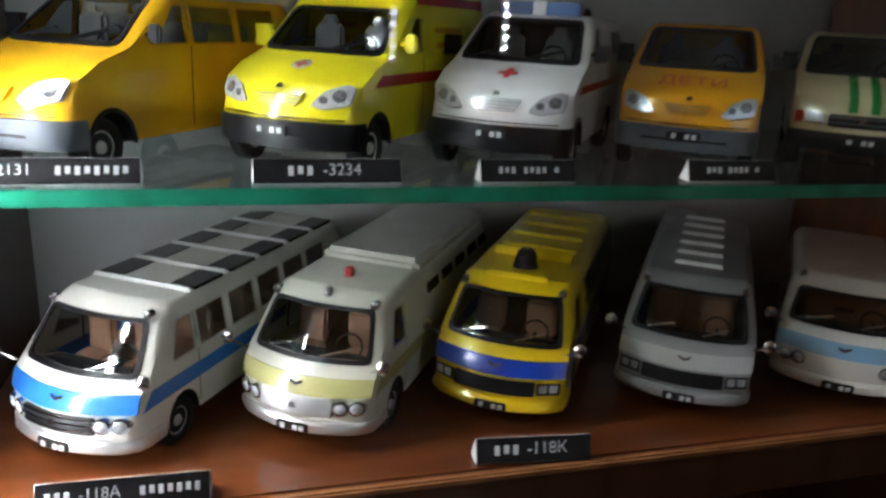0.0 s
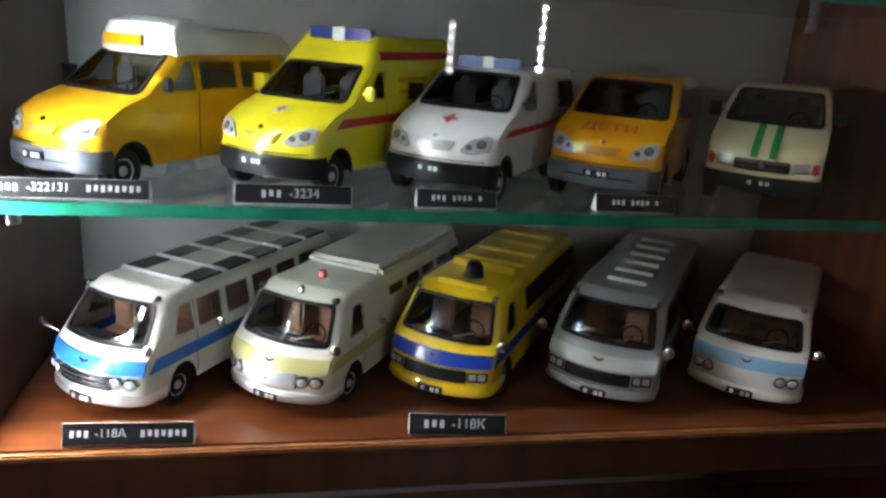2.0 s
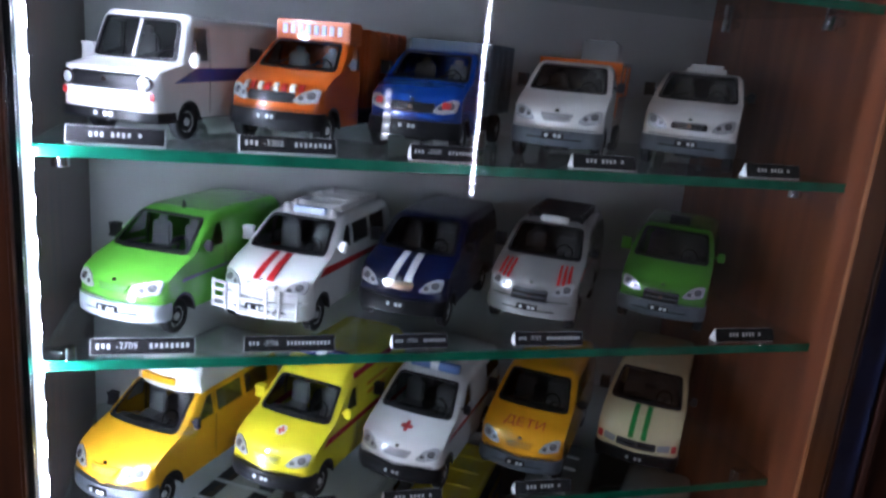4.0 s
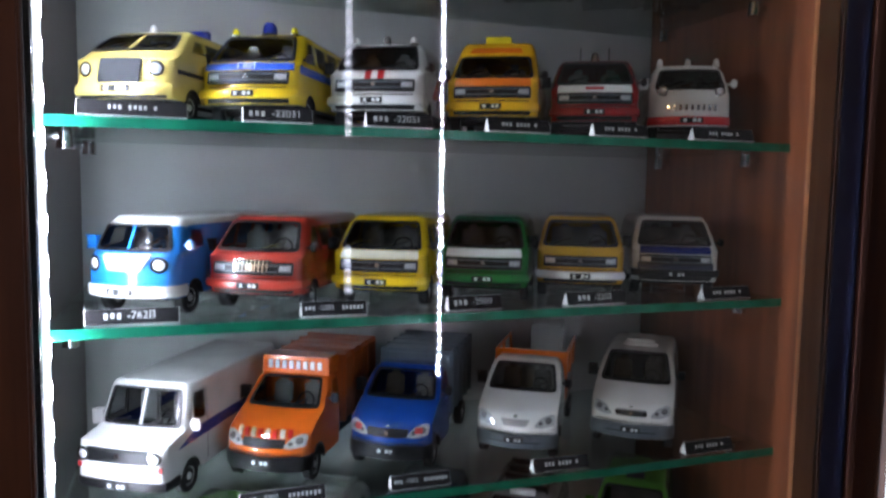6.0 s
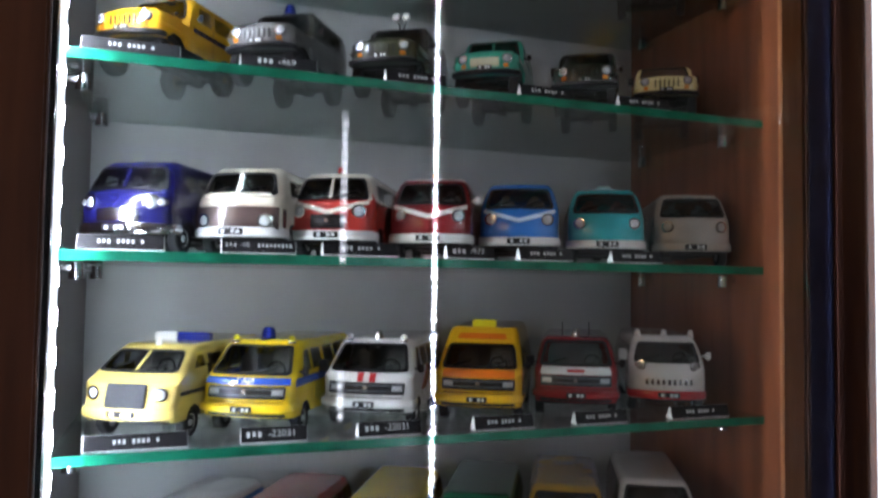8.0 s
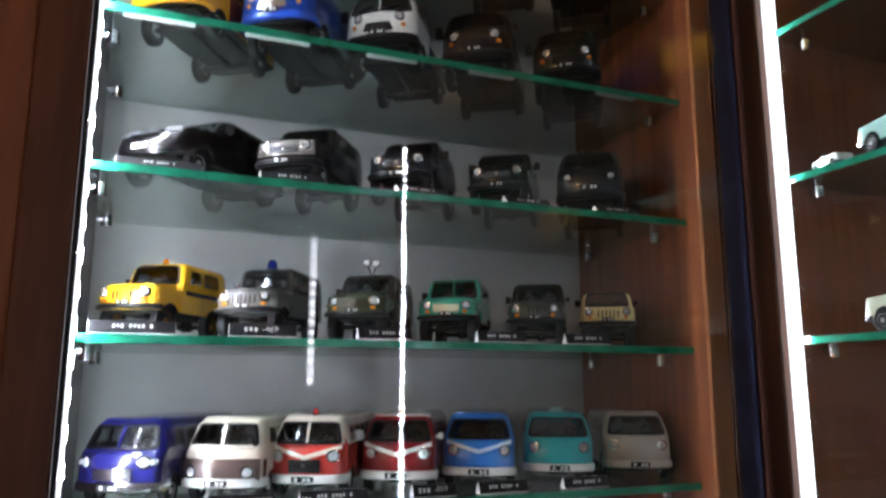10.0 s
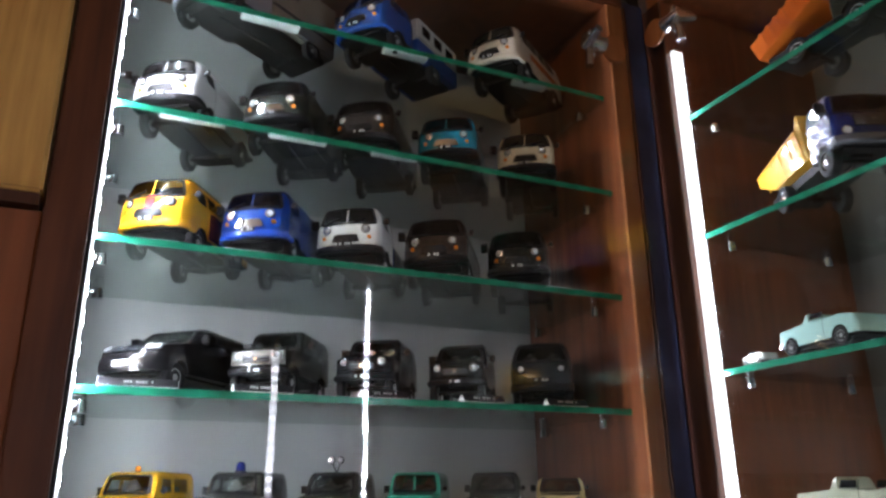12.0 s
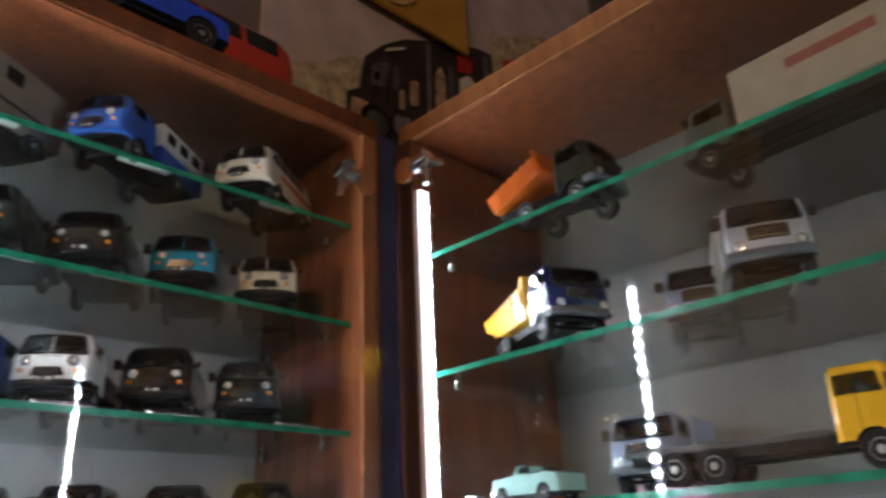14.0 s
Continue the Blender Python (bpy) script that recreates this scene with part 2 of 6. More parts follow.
def showcase_carcass():
    back = structure("wall_back", boxes((-0.03, W + 0.03, D, D + 0.012, BASE - 0.3, TOP + 0.02)), BACK_GREY, "smooth grey back panel of the glass showcase", "back panel")
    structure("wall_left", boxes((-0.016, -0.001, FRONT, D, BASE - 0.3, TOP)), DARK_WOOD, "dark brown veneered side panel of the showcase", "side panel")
    structure("wall_right", boxes((W, W + 0.018, FRONT + 0.003, D, BASE - 0.3, TOP)), SIDE_WOOD, "reddish brown veneered side panel of the showcase", "side panel")
    structure("trim_right", boxes((W - 0.0005, W + 0.0175, FRONT, FRONT + 0.003, BASE - 0.3, TOP), bevel=0.0008), EDGE_WOOD, "orange-brown edging strip on the side panel", "edging")
    structure("floor_showcase", boxes((-0.0005, W - 0.0005, FLOOR_FRONT + 0.003, D - 0.0005, BASE - 0.02, BASE), bevel=0.0008), FLOOR_WOOD, "glossy reddish brown wooden floor board of the showcase", "board")
    structure("trim_base", boxes((-0.0005, W - 0.0005, FLOOR_FRONT, FLOOR_FRONT + 0.0025, BASE - 0.0225, BASE - 0.0035), bevel=0.0006), STILE_WOOD, "dark reddish front edge of the floor board", "edging")
    # Paler veneer on the lip stands for light caught along the floor edge.
    structure("trim_base_lip", boxes((-0.0005, W - 0.0005, FLOOR_FRONT - 0.0004, FLOOR_FRONT + 0.0028, BASE - 0.0033, BASE - 0.0002), bevel=0.0008), EDGE_WOOD, "lip along the floor board, made paler for its lit edge", "edging")
    structure("floor_lower", boxes((-0.0005, W - 0.0005, FRONT + 0.003, D - 0.0005, BASE - 0.16, BASE - 0.14)), EDGE_WOOD, "brown wooden board below the showcase floor", "board")
    structure("ceiling_showcase", boxes((-0.016, W + 0.018, FRONT + 0.003, D + 0.012, TOP, TOP + 0.02)), SIDE_WOOD, "reddish brown top board of the showcase", "board")
    structure("trim_top", boxes((-0.016, W + 0.018, FRONT - 0.001, FRONT + 0.0025, TOP + 0.0005, TOP + 0.0205), bevel=0.0008), SIDE_WOOD, "brown front edge of the top board", "edging")
    structure("trim_left", boxes((-0.026, -0.0005, FRONT - 0.008, FRONT - 0.0005, BASE - 0.3, TOP + 0.03), bevel=0.0012), STILE_WOOD, "dark reddish wooden door stile", "stile")
    # Narrow black strip that fills the gap beside the stile.
    structure("trim_gap", boxes((-0.0003, 0.0022, FRONT - 0.002, FRONT + 0.004, BASE - 0.3, TOP)), BLACK, "narrow black strip in the gap beside the door stile", "seal")
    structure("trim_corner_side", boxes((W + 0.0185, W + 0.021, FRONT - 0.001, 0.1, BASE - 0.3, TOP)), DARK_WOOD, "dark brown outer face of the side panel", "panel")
    structure("trim_corner", boxes((W + 0.0215, RX - 0.0005, FRONT + 0.002, FRONT + 0.02, BASE - 0.3, TOP + 0.01), bevel=0.001), NAVY, "dark navy filler strip in the corner between two showcases", "filler strip")
    # corner showcase, at right angles
    structure("wall_corner_end", boxes((RX, RX + 0.2, R_LEFT, R_LEFT + 0.018, BASE - 0.3, TOP)), SIDE_WOOD, "brown end panel of the corner showcase", "side panel")
    structure("trim_corner_end", boxes((RX - 0.003, RX - 0.0005, R_LEFT - 0.001, FRONT + 0.001, BASE - 0.3, TOP), bevel=0.0006), DARK_WOOD, "dark brown front edge of the corner showcase", "edging")
    structure("wall_corner_back", boxes((RX + 0.2, RX + 0.212, R_FAR - 0.018, R_LEFT + 0.018, BASE - 0.3, TOP + 0.02)), plain("taupe_back_panel", (0.125, 0.115, 0.098), 0.5, 0, 9.0, 0.1, 0.05), "taupe back panel of the corner showcase", "back panel")
    structure("wall_corner_far", boxes((RX, RX + 0.2, R_FAR - 0.018, R_FAR, BASE - 0.3, TOP)), SIDE_WOOD, "brown far end panel of the corner showcase", "side panel")
    structure("ceiling_corner", boxes((RX + 0.003, RX + 0.2, R_FAR - 0.018, R_LEFT + 0.018, TOP, TOP + 0.02)), SIDE_WOOD, "reddish brown top board of the corner showcase", "board")
    structure("trim_corner_top", boxes((RX - 0.001, RX + 0.0025, R_FAR - 0.018, R_LEFT + 0.018, TOP + 0.0005, TOP + 0.0205), bevel=0.0008), EDGE_WOOD, "orange-brown front edge of the top board", "edging")
    structure("floor_corner", boxes((RX + 0.003, RX + 0.2, R_FAR - 0.018, R_LEFT + 0.018, BASE - 0.02, BASE)), FLOOR_WOOD, "brown floor board of the corner showcase", "board")


def shelf(x0, x1, y0, y1, z, across, t=0.0052):
    """A sheet of glass with green polished edges on four metal pegs."""
    bm = boxes((x0, x1, y0, y1, z - t, z), bevel=0.0004)
    for f in bm.faces:
        f.material_index = 1 if (f.normal.x if across else f.normal.y) < -0.5 else 0
    return bm


def shelf_thing(x0, x1, y0, y1, z, pegs):
    base = new("glass_shelf")
    tagged(base, "clear glass shelf with a green polished edge", "shelf", "glass shelves", )
    base.location = (0, 0, 0)
    part("pane", shelf(x0, x1, y0, y1, z, x0 > W), [SHELF_GLASS, GREEN_EDGE], base)
    for px, py, dx, dy in pegs:
        bm = bmesh.new()
        rod(bm, (px, py, z - 0.0085), (px + dx, py + dy, z - 0.0085), 0.0028)
        c = (px + dx, py + dy)
        rod(bm, (*c, z - 0.014), (*c, z - 0.0056), 0.0042, 0.0036)
        part("peg", bm, CHROME, base, "small metal shelf peg")


def led_strip(x, y, z0, z1, nx, ny, group, width=0.009, pitch=0.019, lit=LED_GLOW, dot=0.0032, base=None):
    """A tape with a row of bright diodes that face (nx, ny)."""
    s = new("led_strip")
    tagged(s, "glowing white tape of small diodes, fixed upright", "light strip", group)
    tx, ty = -ny, nx
    h = width / 2
    bm = bmesh.new()
    def slab(bm, lo, hi, half, za, zb):
        box(bm, min(nx * lo, nx * hi) - abs(tx) * half, max(nx * lo, nx * hi) + abs(tx) * half,
            min(ny * lo, ny * hi) - abs(ty) * half, max(ny * lo, ny * hi) + abs(ty) * half, za, zb)
    slab(bm, 0.0, 0.0034, h, z0, z1)
    part("tape", bm, base or TAPE_GLOW, s, "lit white tape")
    bm = bmesh.new()
    slab(bm, 0.0030, 0.0036, dot, -0.22 * pitch, 0.22 * pitch)
    one = part("diode", bm, lit, s)
    n = int((z1 - z0) / pitch)
    one.location = (0, 0, z0 + pitch / 2)
    for i in range(1, n):
        share("diode", one.data, s, Matrix.Translation((0, 0, z0 + pitch * (i + 0.5))))
    s.location = (x, y, 0)
    return s


def glass_door(name, x0, x1, y0, y1, z0, z1, label):
    return tagged(part(name, boxes((x0, x1, y0, y1, z0, z1), bevel=0.0005), GLASS), label, "glass door", "glass doors", "structure")


def room():
    wallpaper = plain("lilac_grey_wall", (0.17, 0.15, 0.16), 0.8, 0, 20.0, 0.08, 0.2)
    plaster = plain("dull_plaster", (0.34, 0.31, 0.28), 0.8, 0, 12.0, 0.05)
    planks = wood("floor_planks", (0.06, 0.028, 0.013), (0.13, 0.062, 0.028), 0.4, 1)
    structure("floor", boxes((-4.0, 1.5, -3.6, 0.3, -0.05, 0.0)), planks, "brown wooden room floor", "floor")
    structure("ceiling", boxes((-4.0, 1.5, -3.6, 0.3, 2.6, 2.65)), plaster, "dull plastered ceiling", "ceiling")
    structure("wall_north", boxes((-4.0, 1.5, 0.2, 0.3, 0.0, 2.6)), wallpaper, "lilac-grey papered wall", "wall")
    structure("wall_east", boxes((1.4, 1.5, -3.6, 0.2, 0.0, 2.6)), wallpaper, "lilac-grey papered wall", "wall")
    structure("wall_south", boxes((-4.0, 1.4, -3.6, -3.5, 0.0, 2.6)), wallpaper, "lilac-grey papered wall", "wall")
    structure("wall_west", boxes((-4.0, -3.9, -3.5, 0.2, 0.0, 2.6)), wallpaper, "lilac-grey papered wall", "wall")
    # pale oak cupboard and brown panel beside the showcase
    structure("wall_oak_side", boxes((-0.6, -0.0265, FRONT - 0.004, 0.2, 0.0, 1.19)), wood("orange_brown_panel", (0.13, 0.038, 0.013), (0.22, 0.07, 0.024), 0.5, 2), "orange-brown panel beside the showcase", "panel")
    cup = new("wall_cupboard")
    tagged(cup, "pale oak wall cupboard hung beside the showcase", "cupboard")
    part("body", boxes((-0.6, -0.0275, FRONT - 0.012, 0.19, 1.2, 1.9), bevel=0.002), OAK, cup)
    # Thin slab under the cupboard, coloured much darker than its oak body.
    part("underside", boxes((-0.598, -0.0285, FRONT - 0.010, 0.18, 1.192, 1.1995)), DARK_WOOD, cup, "underside board, darker than the oak body")


def ceiling_bulb(x, y, z):
    b = new("pendant_lamp")
    tagged(b, "warm glowing round pendant lamp on a dark cord", "lamp", "pendant lamps")
    bm = bmesh.new()
    bmesh.ops.create_uvsphere(bm, u_segments=20, v_segments=12, radius=0.026)
    part("bulb", bm, BULB_GLOW, b, "glowing warm bulb")
    bm = bmesh.new()
    lathe(bm, [(-0.17, 0.03), (-0.15, 0.085), (-0.10, 0.125), (-0.05, 0.13), (-0.045, 0.12), (-0.10, 0.115)], (0, 0, 0), "z", 24)
    part("shade", bm, plain("tan_glass", (0.55, 0.30, 0.16), 0.3), b, "tan glass bowl below the bulb")
    part("cord", rod(bmesh.new(), (0, 0, 0.06), (0, 0, 2.6 - z), 0.004, seg=8), BLACK, b)
    b.location = (x, y, z)


# ---------------------------------------------------------------- model vehicles, in millimetres
MM = 0.001
TYPES = {
    # length, width, wheel radius, front axle, rear axle, wheel width, sill height, profile, windshield span, belt, corner radius
    "van": dict(L=118, W=47, r=8.2, fa=17.5, ra=88, zb=9, prof=[(1, 9), (0, 13), (1.0, 19), (2.4, 23.4), (5, 26.6), (14, 31.0), (26, 35), (46, 49), (54, 51), (112, 51), (117, 47), (118, 30), (118, 9)], ws=(35.4, 48.6), hl=23, belt=34, tum=0.13, crown=6.5, hls=16.5),
    "highvan": dict(L=124, W=47, r=8.2, fa=17.5, ra=92, zb=9, prof=[(1, 9), (0, 13), (1.0, 19), (2.4, 23.4), (5, 26.6), (14, 31.0), (26, 35), (44, 48.5), (48, 53), (56, 60), (118, 60), (123, 56), (124, 30), (124, 9)], ws=(35.4, 48.3), hl=23, belt=34, tum=0.16, crown=6.5, hls=16.5),
    "raf": dict(L=114, W=47, r=7.2, fa=21, ra=82, zb=9.5, prof=[(1.5, 9.5), (0, 14), (1, 20), (3, 27), (6, 29.5), (20, 43), (27, 45.5), (108, 45), (113, 40), (114, 26), (114, 9.5)], ws=(30, 42.6), hl=22, belt=28, tum=0.17, crown=4, hls=17.5),
    "loaf": dict(L=100, W=44, r=8.6, fa=24, ra=77, zb=13, prof=[(2, 13), (0, 18), (0.3, 25), (1.6, 30.4), (2.8, 31.8), (6.6, 44), (13, 47.5), (94, 47.5), (99, 43), (100, 28), (100, 13)], ws=(32.6, 43.7), hl=27.0, belt=32, tum=0.17, crown=6, hls=13.2),
    "jeep": dict(L=90, W=40, r=10.0, fa=16, ra=70, zb=16, prof=[(1, 16), (0, 19), (0.3, 28), (3, 31.4), (30, 34), (34, 46), (38, 48.5), (86, 48.5), (90, 45), (90, 28), (90, 16)], ws=(34.6, 45.8), hl=25, belt=32, tum=0.1, crown=4.5, hls=13.5, pinch=0.2),
    "suv": dict(L=102, W=43, r=8.8, fa=20, ra=80, zb=12, prof=[(1, 12), (0, 17), (1, 25), (4, 29), (27, 32.5), (39, 44.5), (46, 46.5), (95, 45.5), (100, 40), (102, 28), (102, 12)], ws=(32.9, 44.2), hl=25.5, belt=32, tum=0.17, crown=6, hls=16),
    "coach": dict(L=148, W=46, r=8.0, fa=26, ra=110, zb=8, prof=[(2, 8), (0, 12), (0.5, 18), (3, 24), (8, 28), (19, 42.5), (27, 46), (140, 46), (147, 40), (148, 26), (148, 8)], ws=(28.4, 42.2), hl=17.5, belt=28, tum=0.13, crown=7, hls=17.5),
    "oldbus": dict(L=112, W=42, r=7.2, fa=20, ra=80, zb=8.5, prof=[(2, 8.5), (0, 12), (0.2, 19), (2, 26), (5, 28.5), (11, 39.5), (18, 43), (104, 43), (111, 38), (112, 24), (112, 8.5)], ws=(29, 39.2), hl=22.5, belt=28, tum=0.17, crown=6, hls=14.5),
    "stepvan": dict(L=128, W=46, r=8.0, fa=24, ra=96, zb=9.5, prof=[(1, 9.5), (0, 14), (0.4, 26), (3, 29), (18, 32.5), (25, 50.5), (28, 53), (127, 53), (128, 50), (128, 28), (128, 9.5)], ws=(33.5, 49.8), hl=24, belt=32, tum=0.07, crown=2, hls=18),
    "cab": dict(L=58, W=46, r=8.2, fa=17.5, ra=96, zb=9, prof=[(1, 9), (0, 13), (1.0, 19), (2.4, 23.4), (5, 26.6), (14, 31.0), (26, 35), (42, 48), (47, 50), (56, 50), (58, 47), (58, 30), (58, 9)], ws=(35.4, 47.6), hl=23, belt=34, tum=0.13, crown=6.5, hls=16),
}


FIT = dict(van=1.08, highvan=1.09, cab=1.06, stepvan=1.09, raf=1.10, coach=1.11, oldbus=1.16, loaf=1.17, suv=1.03)


class Car:
    """Builds one model vehicle at its own origin: nose towards -y, wheels on z = 0."""

    def __init__(self, kind, colour, label, category, scale=1.0, trim=BLACK, roof=None, group="model vehicles on glass shelves", **over):
        self.p = dict(TYPES[kind], **over)
        self.kind, self.colour = kind, colour
        self.root = new(category.replace(" ", "_"))
        tagged(self.root, label, category, group)
        p = self.p
        prof = p["prof"]
        self.front = prof[: max(range(len(prof)), key=lambda i: prof[i][1]) + 1]
        self.H = max(q[1] for q in prof)
        self.s = scale * FIT.get(kind, 1.0) * MM
        self.trim = trim
        self.panes()
        self.body(prof, roof)
        self.glazing()
        if p.get("cut", True):
            self.interior()
        self.running_gear()

    def warp(self, v):
        p = self.p
        w, h = p["W"] / 2, self.H
        up = max(0.0, (v.z - p["belt"]) / (h - p["belt"]))
        x = v.x * (1 - p["tum"] * up ** 1.2)
        if p.get("pinch") and v.y < 29.8 and v.z > 29:
            x *= 1 - p["pinch"] * min(1.0, (v.z - 29) / 1.6) * min(1.0, (29.8 - v.y) / 1.8)
        near = max(0.0, 1 - v.y / 40.0)
        y = v.y + p["crown"] * (v.x / w) ** 2 * near
        back = max(0.0, (v.y - p["L"] + 14) / 14.0)
        y -= 2.5 * (v.x / w) ** 2 * back
        return Vector((x, y, v.z)) * self.s

    def emit(self, name, bm, mat, parent=None, label=""):
        for v in bm.verts:
            v.co = self.warp(v.co)
        return part(name, bm, mat, parent or self.root, label)

    def fy(self, z):
        f = self.front
        for (y0, z0), (y1, z1) in zip(f, f[1:]):
            if z <= z1:
                return y0 + (y1 - y0) * max(0.0, (z - z0)) / max(1e-6, z1 - z0)
        return f[-1][0]

    def outline(self, prof):
        """Side outline with wheel arches cut into its lower edge."""
        p = self.p
        out = [Vector((a, b)) for a, b in prof]
        zb, r = p["zb"], p["r"] + 1.3
        for yc in sorted((p["fa"], p["ra"]), reverse=True):
            if yc + r > p["L"]:
                continue
            k = math.asin(min(0.95, (zb - p["r"]) / r))
            for i in range(9):
                a = k + (math.pi - 2 * k) * i / 8
                out.append(Vector((yc + r * math.cos(a), p["r"] + r * math.sin(a))))
        return out

    def body(self, prof, roof):
        p = self.p
        pts = self.outline(prof)
        rr, w, L, H = 3.2, p["W"] / 2, p["L"], self.H
        yc, zc = L / 2, p["belt"]
        bm = bmesh.new()
        rows = []
        for x, ins in ((-w, rr), (-w + 0.35 * rr, 0.3 * rr), (-w + rr, 0), (0, 0), (w - rr, 0), (w - 0.35 * rr, 0.3 * rr), (w, rr)):
            row = []
            for q in pts:
                y, z = q
                if z > zc:
                    z = zc + (z - zc) * (1 - ins / (H - zc))
                if y < 3 or y > L - 3 or z > zc:
                    y = yc + (y - yc) * (1 - ins / (L / 2))
                row.append(bm.verts.new((x, y, z)))
            rows.append(row)
        n = len(pts)
        for a, b in zip(rows, rows[1:]):
            for i in range(n):
                f = bm.faces.new((a[i], a[(i + 1) % n], b[(i + 1) % n], b[i]))
                f.material_index = 1 if i >= len(prof) - 1 else 0
        bm.faces.new(rows[0])
        bm.faces.new(rows[-1])
        cuts = [(0, 0, z) for z in (p["belt"], (p["belt"] + H) / 2, p["belt"] + 0.75 * (H - p["belt"]))]
        for c in cuts:
            bmesh.ops.bisect_plane(bm, geom=bm.verts[:] + bm.edges[:] + bm.faces[:], plane_co=c, plane_no=(0, 0, 1))
        for y in (8, 16, 28, 40, L - 10):
            if y < L - 4:
                bmesh.ops.bisect_plane(bm, geom=bm.verts[:] + bm.edges[:] + bm.faces[:], plane_co=(0, y, 0), plane_no=(0, 1, 0))
        mats = [paint(self.colour), UNDER]
        if roof:
            mats.append(paint(roof[0]))
            for f in bm.faces:
                c = f.calc_center_median()
                if c.z > roof[1]:
                    f.material_index = 2
        if p.get("cut", True):
            self.open_pane(bm, self.shield, True)
            for _, poly in self.lights:
                self.open_pane(bm, poly, False)
        if p.get("bare"):
            back = [f for f in bm.faces if all(abs(v.co.x) < w - 3.1 and v.co.y > 34.2 and v.co.y < 35 for v in f.verts)]
            bmesh.ops.delete(bm, geom=back, context="FACES")
        if p.get("pinch"):
            for co, no in (((0, 0, 29), (0, 0, 1)), ((0, 0, 30.6), (0, 0, 1)), ((0, 28, 0), (0, 1, 0)), ((0, 29.8, 0), (0, 1, 0))):
                bmesh.ops.bisect_plane(bm, geom=bm.verts[:] + bm.edges[:] + bm.faces[:], plane_co=co, plane_no=no)
        self.emit("body", bm, mats)

    def open_pane(self, bm, poly, front):
        """Cuts the opening of one window out of the body shell."""
        w, mid = self.p["W"] / 2, sum((Vector(q) for q in poly), Vector((0, 0))) / len(poly)
        planes = []
        for a, b in zip(poly, poly[1:] + poly[:1]):
            a, d = Vector(a), Vector(b) - Vector(a)
            n = Vector((-d.y, d.x)).normalized()
            n = n if (mid - a).dot(n) > 0 else -n
            planes.append((a + n * 0.55, n))

        def skin():
            if front:
                return [f for f in bm.faces if all(abs(v.co.x) < w - 3.1 and abs(v.co.y - self.fy(v.co.z)) < 0.3 for v in f.verts)]
            return [f for f in bm.faces if all(abs(v.co.x) > w - 0.02 for v in f.verts)]
        for q, n in planes:
            fs = skin()
            geom = list({v for f in fs for v in f.verts}) + list({e for f in fs for e in f.edges}) + fs
            co, no = ((q.x, 0, q.y), (n.x, 0, n.y)) if front else ((0, q.x, q.y), (0, n.x, n.y))
            bmesh.ops.bisect_plane(bm, geom=geom, plane_co=co, plane_no=no)
        gone = []
        for f in skin():
            c = f.calc_center_median()
            c = Vector((c.x, c.z)) if front else Vector((c.y, c.z))
            if all((c - q).dot(n) > 0 for q, n in planes):
                gone.append(f)
        bmesh.ops.delete(bm, geom=gone, context="FACES")

    def face(self, poly, name, mat, parent=None, off=0.3, label="", rnd=0.8, hole=None):
        """A plate on the nose or windshield, from (x, z) corners; hole makes a ring of it."""
        bm = bmesh.new()
        rim = [bm.verts.new((q[0], 0, q[1])) for q in (rounded(poly, rnd) if rnd else poly)]
        if hole:
            inner = [bm.verts.new((q[0], 0, q[1])) for q in rounded(hole, rnd)]
            for k in range(len(rim)):
                bm.faces.new((rim[k - 1], rim[k], inner[k], inner[k - 1]))
        else:
            bm.faces.new(rim)
        xs = [q[0] for q in poly]
        for i in range(-4, 5):
            x = i * 5.0
            if min(xs) < x < max(xs):
                bmesh.ops.bisect_plane(bm, geom=bm.verts[:] + bm.edges[:] + bm.faces[:], plane_co=(x, 0, 0), plane_no=(1, 0, 0))
        zs = [q[1] for q in poly]
        for _, z in self.front:
            if min(zs) + 0.3 < z < max(zs) - 0.3:
                bmesh.ops.bisect_plane(bm, geom=bm.verts[:] + bm.edges[:] + bm.faces[:], plane_co=(0, 0, z), plane_no=(0, 0, 1))
        for v in bm.verts:
            v.co.y = self.fy(v.co.z) + 0.4
        g = bmesh.ops.extrude_face_region(bm, geom=bm.faces[:])["geom"]
        for v in g:
            if isinstance(v, bmesh.types.BMVert):
                v.co.y -= 0.4 + off
                v.co.z += off * 0.7
        return self.emit(name, bm, mat, parent, label)

    def side(self, poly, name, mat, parent=None, off=0.25, both=True, label="", rnd=0.7):
        """A plate on the flanks, from (y, z) corners."""
        made = []
        for sg in ((1, -1) if both else (1,)):
            bm = bmesh.new()
            bm.faces.new([bm.verts.new((0, q[0], q[1])) for q in (rounded(poly, rnd) if rnd else poly)])
            p = self.p
            zs, ys = [q[1] for q in poly], [q[0] for q in poly]
            for z in (p["belt"], (p["belt"] + self.H) / 2, p["belt"] + 0.75 * (self.H - p["belt"])):
                if min(zs) < z < max(zs):
                    bmesh.ops.bisect_plane(bm, geom=bm.verts[:] + bm.edges[:] + bm.faces[:], plane_co=(0, 0, z), plane_no=(0, 0, 1))
            for y in (8, 16, 28, 40, p["L"] - 10):
                if min(ys) < y < max(ys):
                    bmesh.ops.bisect_plane(bm, geom=bm.verts[:] + bm.edges[:] + bm.faces[:], plane_co=(0, y, 0), plane_no=(0, 1, 0))
            w = p["W"] / 2
            for v in bm.verts:
                v.co.x = sg * (w - 0.5)
            g = bmesh.ops.extrude_face_region(bm, geom=bm.faces[:])["geom"]
            for v in g:
                if isinstance(v, bmesh.types.BMVert):
                    v.co.x += sg * (0.5 + off)
            made.append(self.emit(name, bm, mat, parent, label))
        return made

